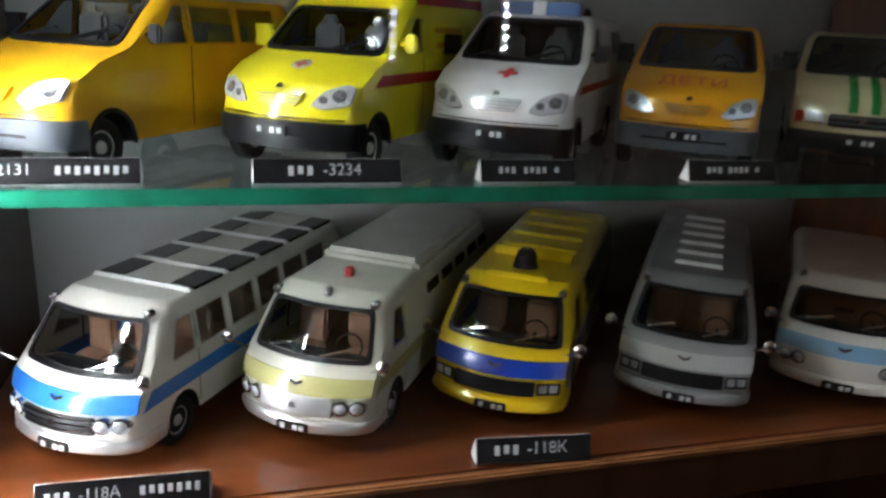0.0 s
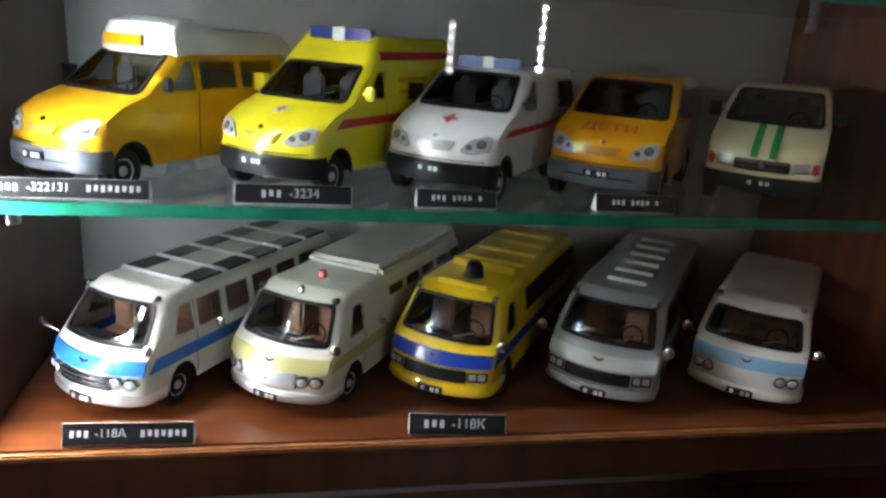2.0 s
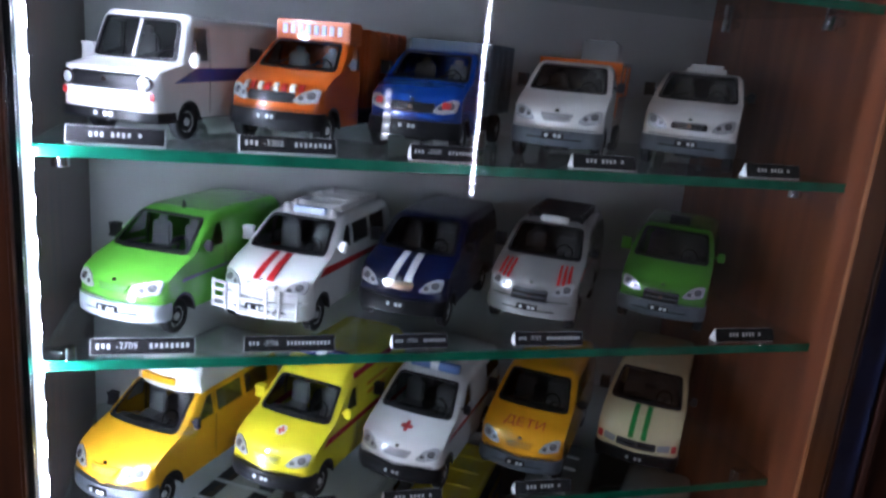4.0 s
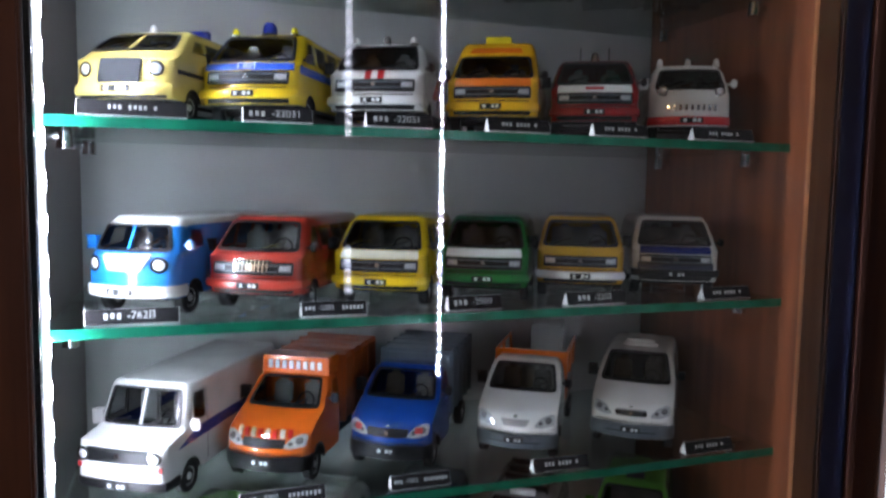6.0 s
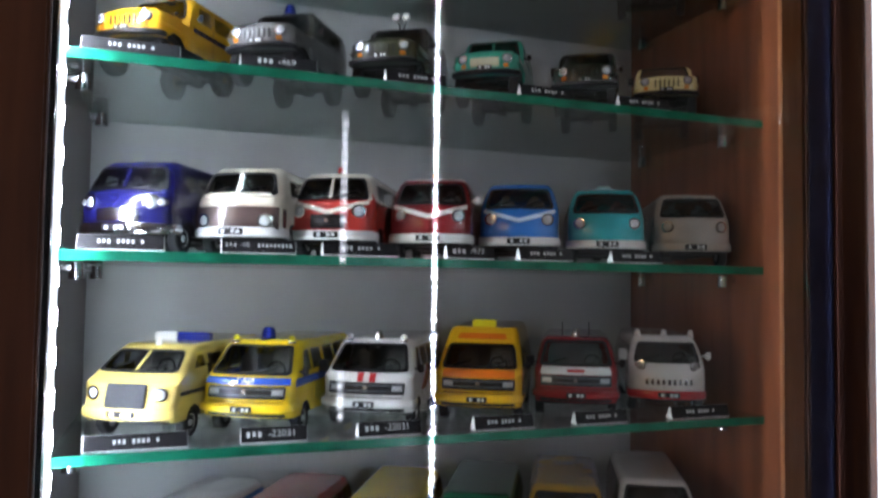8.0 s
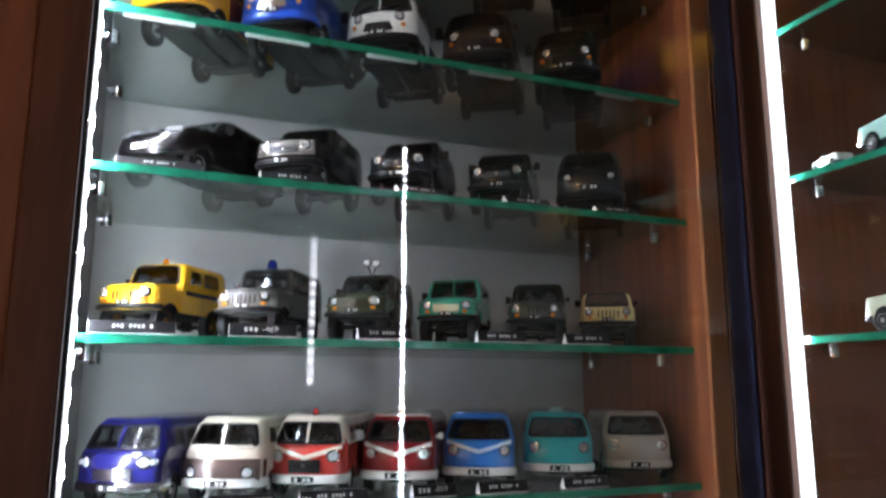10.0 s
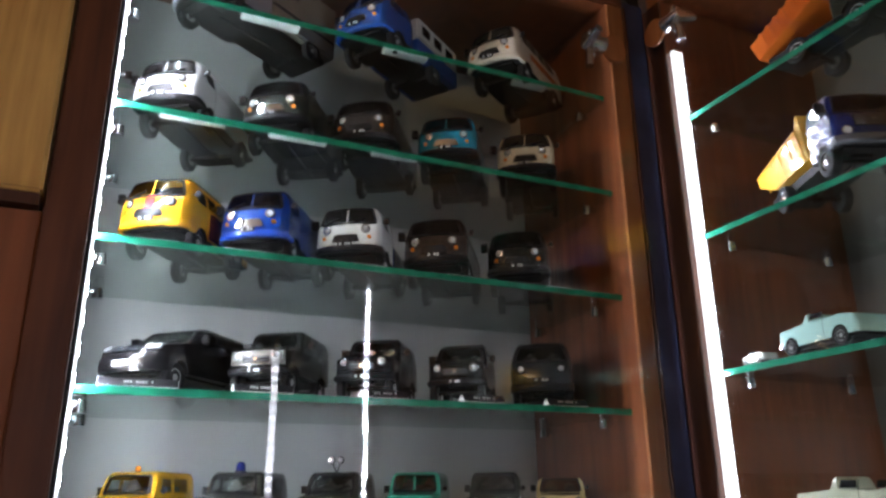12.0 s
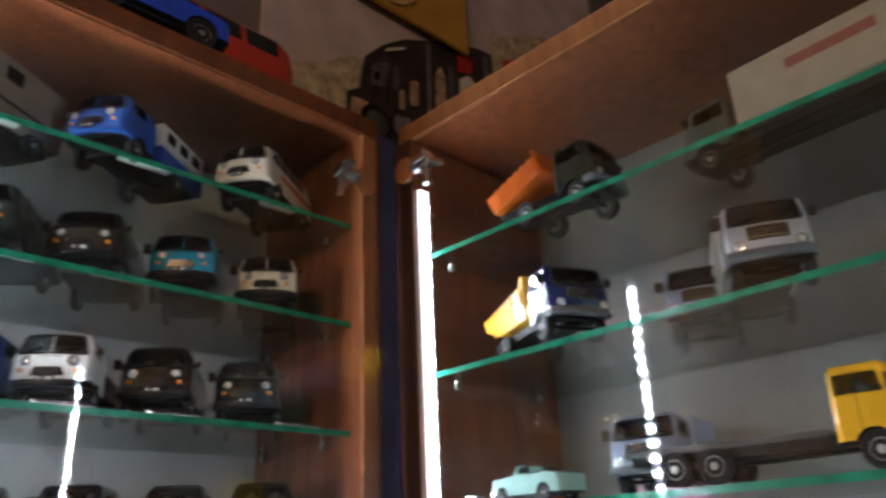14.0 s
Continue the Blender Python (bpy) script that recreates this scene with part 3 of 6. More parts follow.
    def panes(self):
        """Outlines of the windshield and of the side windows."""
        p = self.p
        z0, z1 = p["ws"]
        w = p["W"] / 2
        a, b = w - 3.2, w - 4.0
        self.shield = [(-a, z0), (a, z0), (b, z1), (-b, z1)]
        yf = self.yf = self.fy(z0 + 2) + 2 + p["crown"]
        top = self.top = z1 - 1.5
        lean = (self.fy(z1) - self.fy(z0)) * 0.55
        end = min(54, p["L"] - 3.5) if self.kind == "cab" else yf + 16
        self.lights = [("door_window", [(yf + 2, z0 + 0.2), (end, z0 + 0.2), (end, top), (yf + 2 + min(lean, end - yf - 6), top)])]
        if p.get("bare"):
            self.lights = []
        y = yf + 19
        if p.get("wins", True) and self.kind != "cab":
            step = p.get("pane", 19)
            while y + step - 3 < p["L"] - 6:
                self.lights.append(("side_window", [(y, z0 + 0.2), (y + step - 3, z0 + 0.2), (y + step - 3, top), (y, top)]))
                y += step

    def glazing(self):
        p = self.p
        z0, z1 = p["ws"]
        w = p["W"] / 2
        a, b = w - 3.2, w - 4.0
        glass = p.get("glass", CAR_GLASS) if p.get("cut", True) else WINDOW
        rim = [(-a - 0.9, z0 - 0.7), (a + 0.9, z0 - 0.7), (b + 0.9, z1 + 0.5), (-b - 0.9, z1 + 0.5)]
        self.face(rim, "windshield_seal", BLACK, off=0.4, rnd=2.0, hole=[(-a + 0.6, z0 + 0.6), (a - 0.6, z0 + 0.6), (b - 0.6, z1 - 0.6), (-b + 0.6, z1 - 0.6)])
        self.face(self.shield, "windshield", glass, off=0.25, rnd=1.8)
        if p.get("split"):
            h = 0.4 if self.kind == "loaf" else 0.7
            self.face([(-h, z0), (h, z0), (h, z1), (-h, z1)], "windshield_post", paint(p["split"]), off=0.45, rnd=0)
        for name, poly in self.lights:
            self.side(poly, name, glass)
        yf, top = self.yf, self.top
        # door shut lines
        self.side([(yf + 17.2, p["zb"] + 2), (yf + 17.7, p["zb"] + 2), (yf + 17.7, top), (yf + 17.2, top)], "shut_line", BLACK, off=0.04, rnd=0)
        # wipers
        for sx in (-1, 1):
            x = sx * w * 0.42
            self.face([(x - 5, z0 + 1.0), (x - 4.6, z0 + 0.5), (x + 4.5, z0 + 3.2), (x + 4.2, z0 + 3.6)], "wiper", p.get("wiper", BLACK), off=0.7, rnd=0)

    def interior(self):
        """Dashboard, steering wheel and seats behind the glass."""
        p = self.p
        w, (z0, z1), zb = p["W"] / 2, p["ws"], p["zb"]
        trim = paint(p.get("seats", (0.21, 0.205, 0.20)), 0.6)
        y = self.fy(z0) + 1.6
        self.emit("dashboard", boxes((-w + 5, w - 5, y + 1, y + 6, z0 - 5, z0 - 0.4), bevel=0.6), GRILLE_GREY)
        bm = bmesh.new()
        c, r = Vector((w * 0.42, y + 8.5, z0 + 1.0)), w * 0.2
        ring = [c + Vector((r * math.cos(k * math.pi / 5), 0.5 * r * math.sin(k * math.pi / 5), 0.85 * r * math.sin(k * math.pi / 5))) for k in range(10)]
        for k in range(10):
            rod(bm, ring[k - 1], ring[k], 0.45, seg=5)
        rod(bm, c, c + Vector((0, -4.5, -3.5)), 0.6, seg=6)
        self.emit("steering_wheel", bm, BLACK)
        ys = y + 12
        for sg in (-1, 1):
            x = sg * w * 0.42
            bm = boxes((x - w * 0.25, x + w * 0.25, ys, ys + 9, zb + 5.5, z0 - 4), (x - w * 0.25, x + w * 0.25, ys + 8, ys + 11, z0 - 5, z0 + 0.62 * (z1 - z0)), bevel=1.2)
            box(bm, x - w * 0.12, x + w * 0.12, ys + 8.6, ys + 10.6, z0 + 0.6 * (z1 - z0), z0 + 0.85 * (z1 - z0), 0.8)
            self.emit("seat", bm, trim)
        if p.get("wins", True) and self.kind != "cab":
            k = ys + 30
            while k < p["L"] - 12:
                self.emit("bench", boxes((-w + 6, w - 6, k - 8, k, zb + 5.5, z0 - 5), (-w + 6, w - 6, k, k + 2.6, zb + 6, z0 + 0.45 * (z1 - z0)), bevel=0.8), trim)
                k += 22

    def running_gear(self):
        p = self.p
        s = self.s
        L = p.get("full", p["L"])
        ra = p["ra"]
        bm = boxes((-p["W"] * 0.36, p["W"] * 0.36, 9, L - 4, p["zb"] - 1.6, p["zb"] + 5))
        for yc in (p["fa"], ra):
            rod(bm, (-p["W"] * 0.42, yc, p["r"]), (p["W"] * 0.42, yc, p["r"]), 1.6)
        rod(bm, (0, p["fa"] + 8, p["zb"] - 3), (0, ra, p["r"]), 1.3)
        box(bm, -3.5, 3.5, ra - 4, ra + 4, p["r"] - 3, p["r"] + 3, 1.0)
        box(bm, -7, 7, p["fa"] - 4, p["fa"] + 9, p["zb"] - 3.4, p["zb"], 1.0)
        for v in bm.verts:
            v.co = v.co * s
        part("chassis", bm, UNDER, self.root, "dark underbody with axles")
        tyre = rim = None
        tw = p.get("tw", 5.0)
        for yc in (p["fa"], ra):
            for sg in (-1, 1):
                m = Matrix.Translation((sg * (p["W"] / 2 - tw / 2 - 0.2) * s, yc * s, p["r"] * s)) @ pose(0, 0, 0, 0, 0, 0 if sg > 0 else 180)
                if tyre is None:
                    bm = bmesh.new()
                    R = p["r"]
                    h = tw / 2
                    lathe(bm, [(-h, R * 0.6), (-h, R * 0.9), (-h * 0.7, R), (h * 0.7, R), (h, R * 0.9), (h, R * 0.62), (h * 0.7, R * 0.6)], (0, 0, 0), "x", 20)
                    bmesh.ops.scale(bm, vec=(s, s, s), verts=bm.verts)
                    tyre = part("wheel", bm, RUBBER, self.root, "black rubber tyre on a pressed rim")
                    bm = bmesh.new()
                    lathe(bm, [(-h, R * 0.5), (h * 0.55, R * 0.6), (h * 0.8, R * 0.56), (h * 0.5, R * 0.42), (h * 0.6, R * 0.25), (h * 1.0, R * 0.18), (h * 1.05, R * 0.05)], (0, 0, 0), "x", 16)
                    bmesh.ops.scale(bm, vec=(s, s, s), verts=bm.verts)
                    rim = part("rim", bm, p.get("rim", RIM), tyre)
                    tyre.matrix_basis = m
                else:
                    t2 = share("wheel", tyre.data, self.root, m)
                    share("rim", rim.data, t2, Matrix())

    def arches(self, mat):
        """Dark lips round the front wheel openings."""
        p = self.p
        ro, ri = p["r"] + 2.6, p["r"] + 1.2
        a = [math.pi * k / 10 for k in range(11)]
        poly = [(p["fa"] + ro * math.cos(t), p["r"] + ro * math.sin(t)) for t in a]
        poly += [(p["fa"] + ri * math.cos(t), p["r"] + ri * math.sin(t)) for t in reversed(a)]
        self.side(poly, "wheel_arch", mat, off=0.35, rnd=0)

    def lamps(self, round_=True, size=3.2, z=None, x=None, double=False, bezel=CHROME, wide=5.0, indicator=None):
        p = self.p
        z, x = z or p["hl"], x or p["hls"]
        for sg in (-1, 1):
            if round_:
                for dx in ((0, -2.1 * size) if double else (0,)):
                    cx = sg * (x + dx)
                    y = self.fy(z)
                    bm = bmesh.new()
                    lathe(bm, [(1.5, size * 1.05), (-0.9, size * 1.15), (-1.1, size * 0.9)], (cx, y, z), "y", 16)
                    ring = self.emit("headlight", bm, bezel, label="round headlight in a bright bezel")
                    bm = bmesh.new()
                    lathe(bm, [(0.5, size * 0.9), (-0.9, size * 0.9), (-1.7, size * 0.6), (-2.0, size * 0.15)], (cx, y, z), "y", 16)
                    self.emit("lens", bm, LENS, ring)
            else:
                q = [(sg * (x - wide), z - size * 0.8), (sg * (x + wide * 0.9), z - size * 0.7), (sg * (x + wide * 0.9), z + size), (sg * (x - wide), z + size * 0.6)]
                self.face(q, "headlight", LENS, off=0.7, label="clear glossy headlight")
            if indicator:
                self.face([(sg * (x - 2), z - size - 2.6), (sg * (x + 3), z - size - 2.6), (sg * (x + 3), z - size - 1), (sg * (x - 2), z - size - 1)], "indicator", indicator, off=0.6, rnd=0.3)

    def bumper(self, mat, z0=None, z1=None, out=1.8):
        """A moulding with rounded edges that wraps round the nose."""
        p = self.p
        z0 = z0 if z0 is not None else p["zb"] - 1.5
        z1 = z1 if z1 is not None else z0 + 6.5
        w, h = p["W"] / 2, z1 - z0
        y0 = self.fy((z0 + z1) / 2)
        side = min(p["fa"] - p["r"] - 2.5, 12.0)
        path = [(-w, side, -1, 0), (-w, 4, -1, 0), (-w + 1.2, 1.2, -0.75, -0.65)]
        path += [(-w + 4 + (2 * w - 8) * k / 8, 0, 0, -1) for k in range(9)]
        path += [(w - 1.2, 1.2, 0.75, -0.65), (w, 4, 1, 0), (w, side, 1, 0)]
        bm = bmesh.new()
        rows = []
        for x, y, nx, ny in path:
            k = 0.5 if y > 3 else 1.0
            rows.append([bm.verts.new((x + nx * o * k, y0 + y + ny * o * k, z)) for o, z in
                         ((-1.5, z0), (out * 0.6, z0), (out, z0 + 0.22 * h), (out, z1 - 0.25 * h), (out * 0.65, z1), (-1.5, z1))])
        for a, b in zip(rows, rows[1:]):
            for i in range(6):
                bm.faces.new((a[i], a[(i + 1) % 6], b[(i + 1) % 6], b[i]))
        bm.faces.new(rows[0])
        bm.faces.new(rows[-1])
        return self.emit("bumper", bm, mat)

    def plate(self, z, w=6.0, mat=None, marks=INK_WHITE, out=2.4):
        y = self.fy(z) - out
        bm = boxes((-w, w, y, y + 1, z - 1.5, z + 1.5), bevel=0.2)
        pl = self.emit("number_plate", bm, mat or BLACK)
        bm = boxes(*[(-w * 0.7 + k * w * 0.4, -w * 0.7 + k * w * 0.4 + w * 0.26, y - 0.2, y + 0.2, z - 0.8, z + 0.8) for k in range(4) if k != 1])
        self.emit("plate_marking", bm, marks, pl)

    def grille(self, x, z0, z1, mat=BLACK, bars=0, bar_mat=CHROME, badge=True):
        g = self.face([(-x, z0), (x, z0), (x, z1), (-x, z1)], "grille", mat, off=0.45)
        for i in range(bars):
            z = z0 + (z1 - z0) * (i + 0.5) / bars
            self.face([(-x + 0.6, z - 0.25), (x - 0.6, z - 0.25), (x - 0.6, z + 0.25), (-x + 0.6, z + 0.25)], "grille_bar", bar_mat, g, off=0.8, rnd=0)
        if badge:
            z = (z0 + z1) / 2
            self.face([(-1.3, z - 0.9), (1.3, z - 0.9), (0.7, z + 0.9), (-0.7, z + 0.9)], "badge", CHROME, g, off=1.1, rnd=0.2)

    def mirrors(self, mat=BLACK, z=None, size=1.0):
        p = self.p
        z = z or p["ws"][0] + 3
        y = self.fy(p["ws"][0]) + p["crown"] + 3
        w = p["W"] / 2
        for sg in (-1, 1):
            bm = boxes((sg * (w + 1.2), sg * (w + 4.6 * size + 0.8), y - 1, y + 1.4, z - 2.4 * size, z + 3.2 * size), bevel=0.7)
            rod(bm, (sg * (w - 1), y + 1, z), (sg * (w + 2), y, z), 0.6, seg=6)
            for v in bm.verts:
                v.co = v.co * self.s
            part("wing_mirror", bm, mat, self.root)

    def roof_z(self, y):
        pr = self.p["prof"]
        for (y0, z0), (y1, z1) in zip(pr, pr[1:]):
            if y0 <= y <= y1 and y1 > y0:
                return z0 + (z1 - z0) * (y - y0) / (y1 - y0)
        return self.H

    def lump(self, name, mat, x0, x1, y0, y1, h, label="", sink=1.0, bevel=0.6, z=None):
        z = self.roof_z((y0 + y1) / 2) if z is None else z
        bm = boxes((x0, x1, y0, y1, z - sink, z + h), bevel=bevel)
        for v in bm.verts:
            v.co = v.co * self.s
        return part(name, bm, mat, self.root, label)

    def beacon(self, x, y, mat=BLUE_LENS, r=2.4, h=4.5, base=BLACK):
        z = self.roof_z(y) - 0.6
        bm = bmesh.new()
        lathe(bm, [(0, r * 1.2), (1.4, r * 1.1)], (x, y, z), "z", 14)
        for v in bm.verts:
            v.co = v.co * self.s
        b = part("beacon", bm, base, self.root, "roof beacon")
        bm = bmesh.new()
        lathe(bm, [(1.4, r), (h * 0.75, r * 0.9), (h, r * 0.5)], (x, y, z), "z", 14)
        for v in bm.verts:
            v.co = v.co * self.s
        part("beacon_lens", bm, mat, b)

    def place(self, x, y, z, yaw):
        """Puts the middle of the nose at (x, y), with the nose turned to the left by yaw."""
        self.root.matrix_basis = pose(x, y, z, 0, 0, -yaw)
        return self


def shelf_z(k):
    return BASE if k == 0 else Z0 + k * PITCH


WHITE, CREAM, YELLOW, LEMON, ORANGE = (0.74, 0.74, 0.72), (0.74, 0.66, 0.40), (0.80, 0.40, 0.008), (0.84, 0.72, 0.015), (0.70, 0.15, 0.012)
BLUE, NAVY_C, SKY, RED, MAROON = (0.010, 0.07, 0.44), (0.003, 0.007, 0.045), (0.02, 0.17, 0.56), (0.36, 0.035, 0.02), (0.20, 0.015, 0.018)
GREEN, DGREEN, SILVER = (0.10, 0.37, 0.03), (0.015, 0.15, 0.03), (0.27, 0.27, 0.265)
GOLD = (0.80, 0.54, 0.008)
OLIVE, BLACKC, OCHRE, VIOLET = (0.05, 0.055, 0.03), (0.005, 0.005, 0.006), (0.55, 0.30, 0.02), (0.007, 0.007, 0.085)
RED_P, BLUE_P, GREEN_P, WHITE_P, ORANGE_P = paint((0.50, 0.02, 0.02)), paint((0.008, 0.04, 0.26)), paint((0.015, 0.26, 0.05)), paint(WHITE), paint((0.78, 0.17, 0.01))


# ---- bonneted vans
def bonnet_van(colour, label, category="model van", kind="van", bumper=GREY_PLASTIC, mirror=BLACK, **over):
    c = Car(kind, colour, label, category, **over)
    for sg in (-1, 1):
        q = [(sg * 10.6, 20.6), (sg * 14.5, 19.8), (sg * 21.6, 21.2), (sg * 22.2, 26.4), (sg * 19.4, 27.0), (sg * 14.2, 25.0)]
        lamp = c.face(q, "headlight", LENS, off=0.55, label="teardrop headlight with two bright reflectors", rnd=1.2)
        for x, zz, r in ((18.6, 23.6, 1.9), (14.4, 22.4, 1.2)):
            ring = [(sg * x + r * math.cos(k * math.pi / 5), zz + 0.9 * r * math.sin(k * math.pi / 5)) for k in range(10)]
            c.face(ring, "reflector", BEZEL, lamp, off=0.9, rnd=0)
    if kind == "cab" and colour != WHITE:
        g = c.face([(-11.5, 20.2), (11.5, 20.2), (11.5, 24.6), (-11.5, 24.6)], "grille", BLACK, off=0.5)
    else:
        g = c.face([(-6.4, 20.4), (6.4, 20.4), (8.6, 24.4), (-8.6, 24.4)], "nose_panel", LENS if colour == WHITE else paint(tuple(q * 0.8 for q in colour)), off=0.35)
        for k in range(3):
            c.face([(-6.2 - 0.5 * k, 21.1 + k), (6.2 + 0.5 * k, 21.1 + k), (6.3 + 0.5 * k, 21.4 + k), (-6.3 - 0.5 * k, 21.4 + k)], "grille_slot", GREY_PLASTIC, g, off=0.5, rnd=0)
    c.face([(-1.2, 25.0), (1.2, 25.0), (0.8, 26.2), (-0.8, 26.2)], "badge", CHROME, g, off=0.6, rnd=0.3)
    c.face([(-20.5, 17.1), (20.5, 17.1), (20.5, 17.5), (-20.5, 17.5)], "shut_line", BLACK, off=0.05, rnd=0)
    b = c.bumper(bumper, 8.4, 16.4, 1.3)
    c.face([(-15, 9.6), (15, 9.6), (14, 11.4), (-14, 11.4)], "air_intake", BLACK, b, off=1.75)
    c.plate(13.8, 5.5, out=2.6)
    c.arches(BLACK)
    c.mirrors(mirror)
    return c


def cross(c, x, z, r, mat, off):
    q, h = r * 0.3, 0.42
    pts = [(q, r), (q, q), (r, q), (r, -q), (q, -q), (q, -r), (-q, -r), (-q, -q), (-r, -q), (-r, q), (-q, q), (-q, r)]
    c.face([(x + a, z + b * h) for a, b in reversed(pts)], "red_cross", mat, off=off, rnd=0)


def letters(c, body, x, z, size, mat):
    """Lettering laid on the bonnet."""
    me = text_mesh(body, size)
    y = c.fy(z)
    dz = c.fy(z + 0.5) - c.fy(z - 0.5)
    tilt = math.degrees(math.atan2(1.0, dz))
    me.transform(Matrix.Translation((x, y - 0.5, z + 0.9)) @ pose(0, 0, 0, tilt, 0, 0))
    for v in me.vertices:
        v.co = c.warp(v.co)
    me.materials.append(mat)
    ob = new("lettering", me)
    ob.parent = c.root


def row_gazelles():
    z = shelf_z(1)
    c = bonnet_van(YELLOW, "orange-yellow model minibus with a tall white roof", "model minibus", "van", pane=24)
    side = [(42.5, 48.6), (42.0, 54), (44.5, 60.5), (49, 62.6), (60, 62.8), (66, 60.8), (72, 59.4), (112, 58.6), (117.5, 55), (118.5, 49.5)]
    bm = bmesh.new()
    rows = [[bm.verts.new((x * (1.0 if q[1] < 55 else 0.93), q[0] + 5.0 * (abs(x) / 20.2) ** 2 * max(0.0, 1 - (q[0] - 42) / 30), q[1] - drop * (q[1] - 48) / 12)) for q in side] for x, drop in ((-20.2, 3.0), (-19.2, 0.9), (-16, 0.2), (-8, 0), (0, 0), (8, 0), (16, 0.2), (19.2, 0.9), (20.2, 3.0))]
    for ra, rb in zip(rows, rows[1:]):
        for i in range(len(side)):
            bm.faces.new((ra[i], ra[(i + 1) % len(side)], rb[(i + 1) % len(side)], rb[i]))
    bm.faces.new(rows[0])
    bm.faces.new(rows[-1])
    for v in bm.verts:
        v.co = v.co * c.s
    high = part("high_roof", bm, WHITE_P, c.root, "white moulded high roof")
    bm = boxes((-13, 8, 41.6, 46, 51.6, 55.6), bevel=0.3)
    for v in bm.verts:
        v.co = v.co * c.s
    part("sign_panel", bm, paint(YELLOW), high, "yellow sign panel")
    c.place(0.021, 0.026, z, 37)
    c = bonnet_van(LEMON, "bright yellow model ambulance with red side stripe", "model ambulance", "highvan", bumper=BLACK, mirror=paint(LEMON), wins=False)
    c.side([(14, 26), (122, 26), (122, 29.5), (20, 29.5)], "stripe", RED_P, rnd=0)
    c.side([(52, 51), (120, 51), (120, 54.5), (52, 54.5)], "stripe", RED_P, rnd=0)
    for k in range(2):
        c.side([(66, 42 - 5 * k), (92 - 4 * k, 42 - 5 * k), (92 - 4 * k, 44 - 5 * k), (66, 44 - 5 * k)], "lettering", paint((0.65, 0.28, 0.01)), rnd=0)
    c.face([(2.9 * math.cos(k * math.pi / 7), 31.6 + 1.2 * math.sin(k * math.pi / 7)) for k in range(14)], "emblem", WHITE_P, off=0.12, rnd=0)
    cross(c, 0, 31.6, 2.0, RED_INK, 0.2)
    c.lump("light_bar", BLUE_LENS, -15, 15, 53, 58, 3.2, "blue light bar on the roof", 2)
    c.lump("light_bar_centre", WHITE_P, -3.5, 3.5, 52.6, 58.4, 3.5, "", 2)
    c.place(0.102, 0.028, z, 37)
    c = bonnet_van(WHITE, "white model ambulance with a red cross", "model ambulance", "van", bumper=BLACK, wins=False)
    c.side([(14, 26), (117, 26), (117, 28.6), (20, 28.6)], "stripe", RED_P, rnd=0)
    c.side([(86, 38), (110, 38), (110, 46), (86, 46)], "rear_window", WINDOW)
    cross(c, 0, 31.6, 3.2, RED_INK, 0.12)
    c.lump("light_bar", paint((0.10, 0.17, 0.34)), -15, 15, 52, 57, 4.2, "slate-blue light bar", 1)
    c.lump("light_bar_centre", WHITE_P, -3, 3, 51.7, 57.3, 4.5, "", 1)
    c.beacon(12, 82, BLACK, 1.6, 4)
    c.place(0.174, 0.026, z, 36)
    c = bonnet_van((0.78, 0.34, 0.006), "orange model school van with lettering on its bonnet", "model minibus", "van", pane=21)
    letters(c, "ДЕТИ", 0, 30.2, 8.6, RED_INK)
    c.place(0.249, 0.026, z, 36)
    c = Car("van", CREAM, "cream model cash van with two green bonnet stripes", "model van")
    c.lamps(False, 2.4, 19.4, 15.5, wide=3.6)
    for sg in (-1, 1):
        c.face([(sg * 19.6, 17.4), (sg * 22.4, 17.4), (sg * 22.4, 21.6), (sg * 19.6, 21.6)], "indicator", RED_INK, off=0.7)
        c.face([(sg * 2.2, 22.4), (sg * 5.2, 22.4), (sg * 5.2, 34.6), (sg * 2.2, 34.6)], "stripe", GREEN_P, rnd=0)
    c.grille(11.2, 17, 21.4, BLACK, 2, GREY_PLASTIC)
    c.bumper(BLACK, 8.5, 15)
    c.plate(12.4)
    c.mirrors()
    c.place(0.327, 0.024, z, 38)


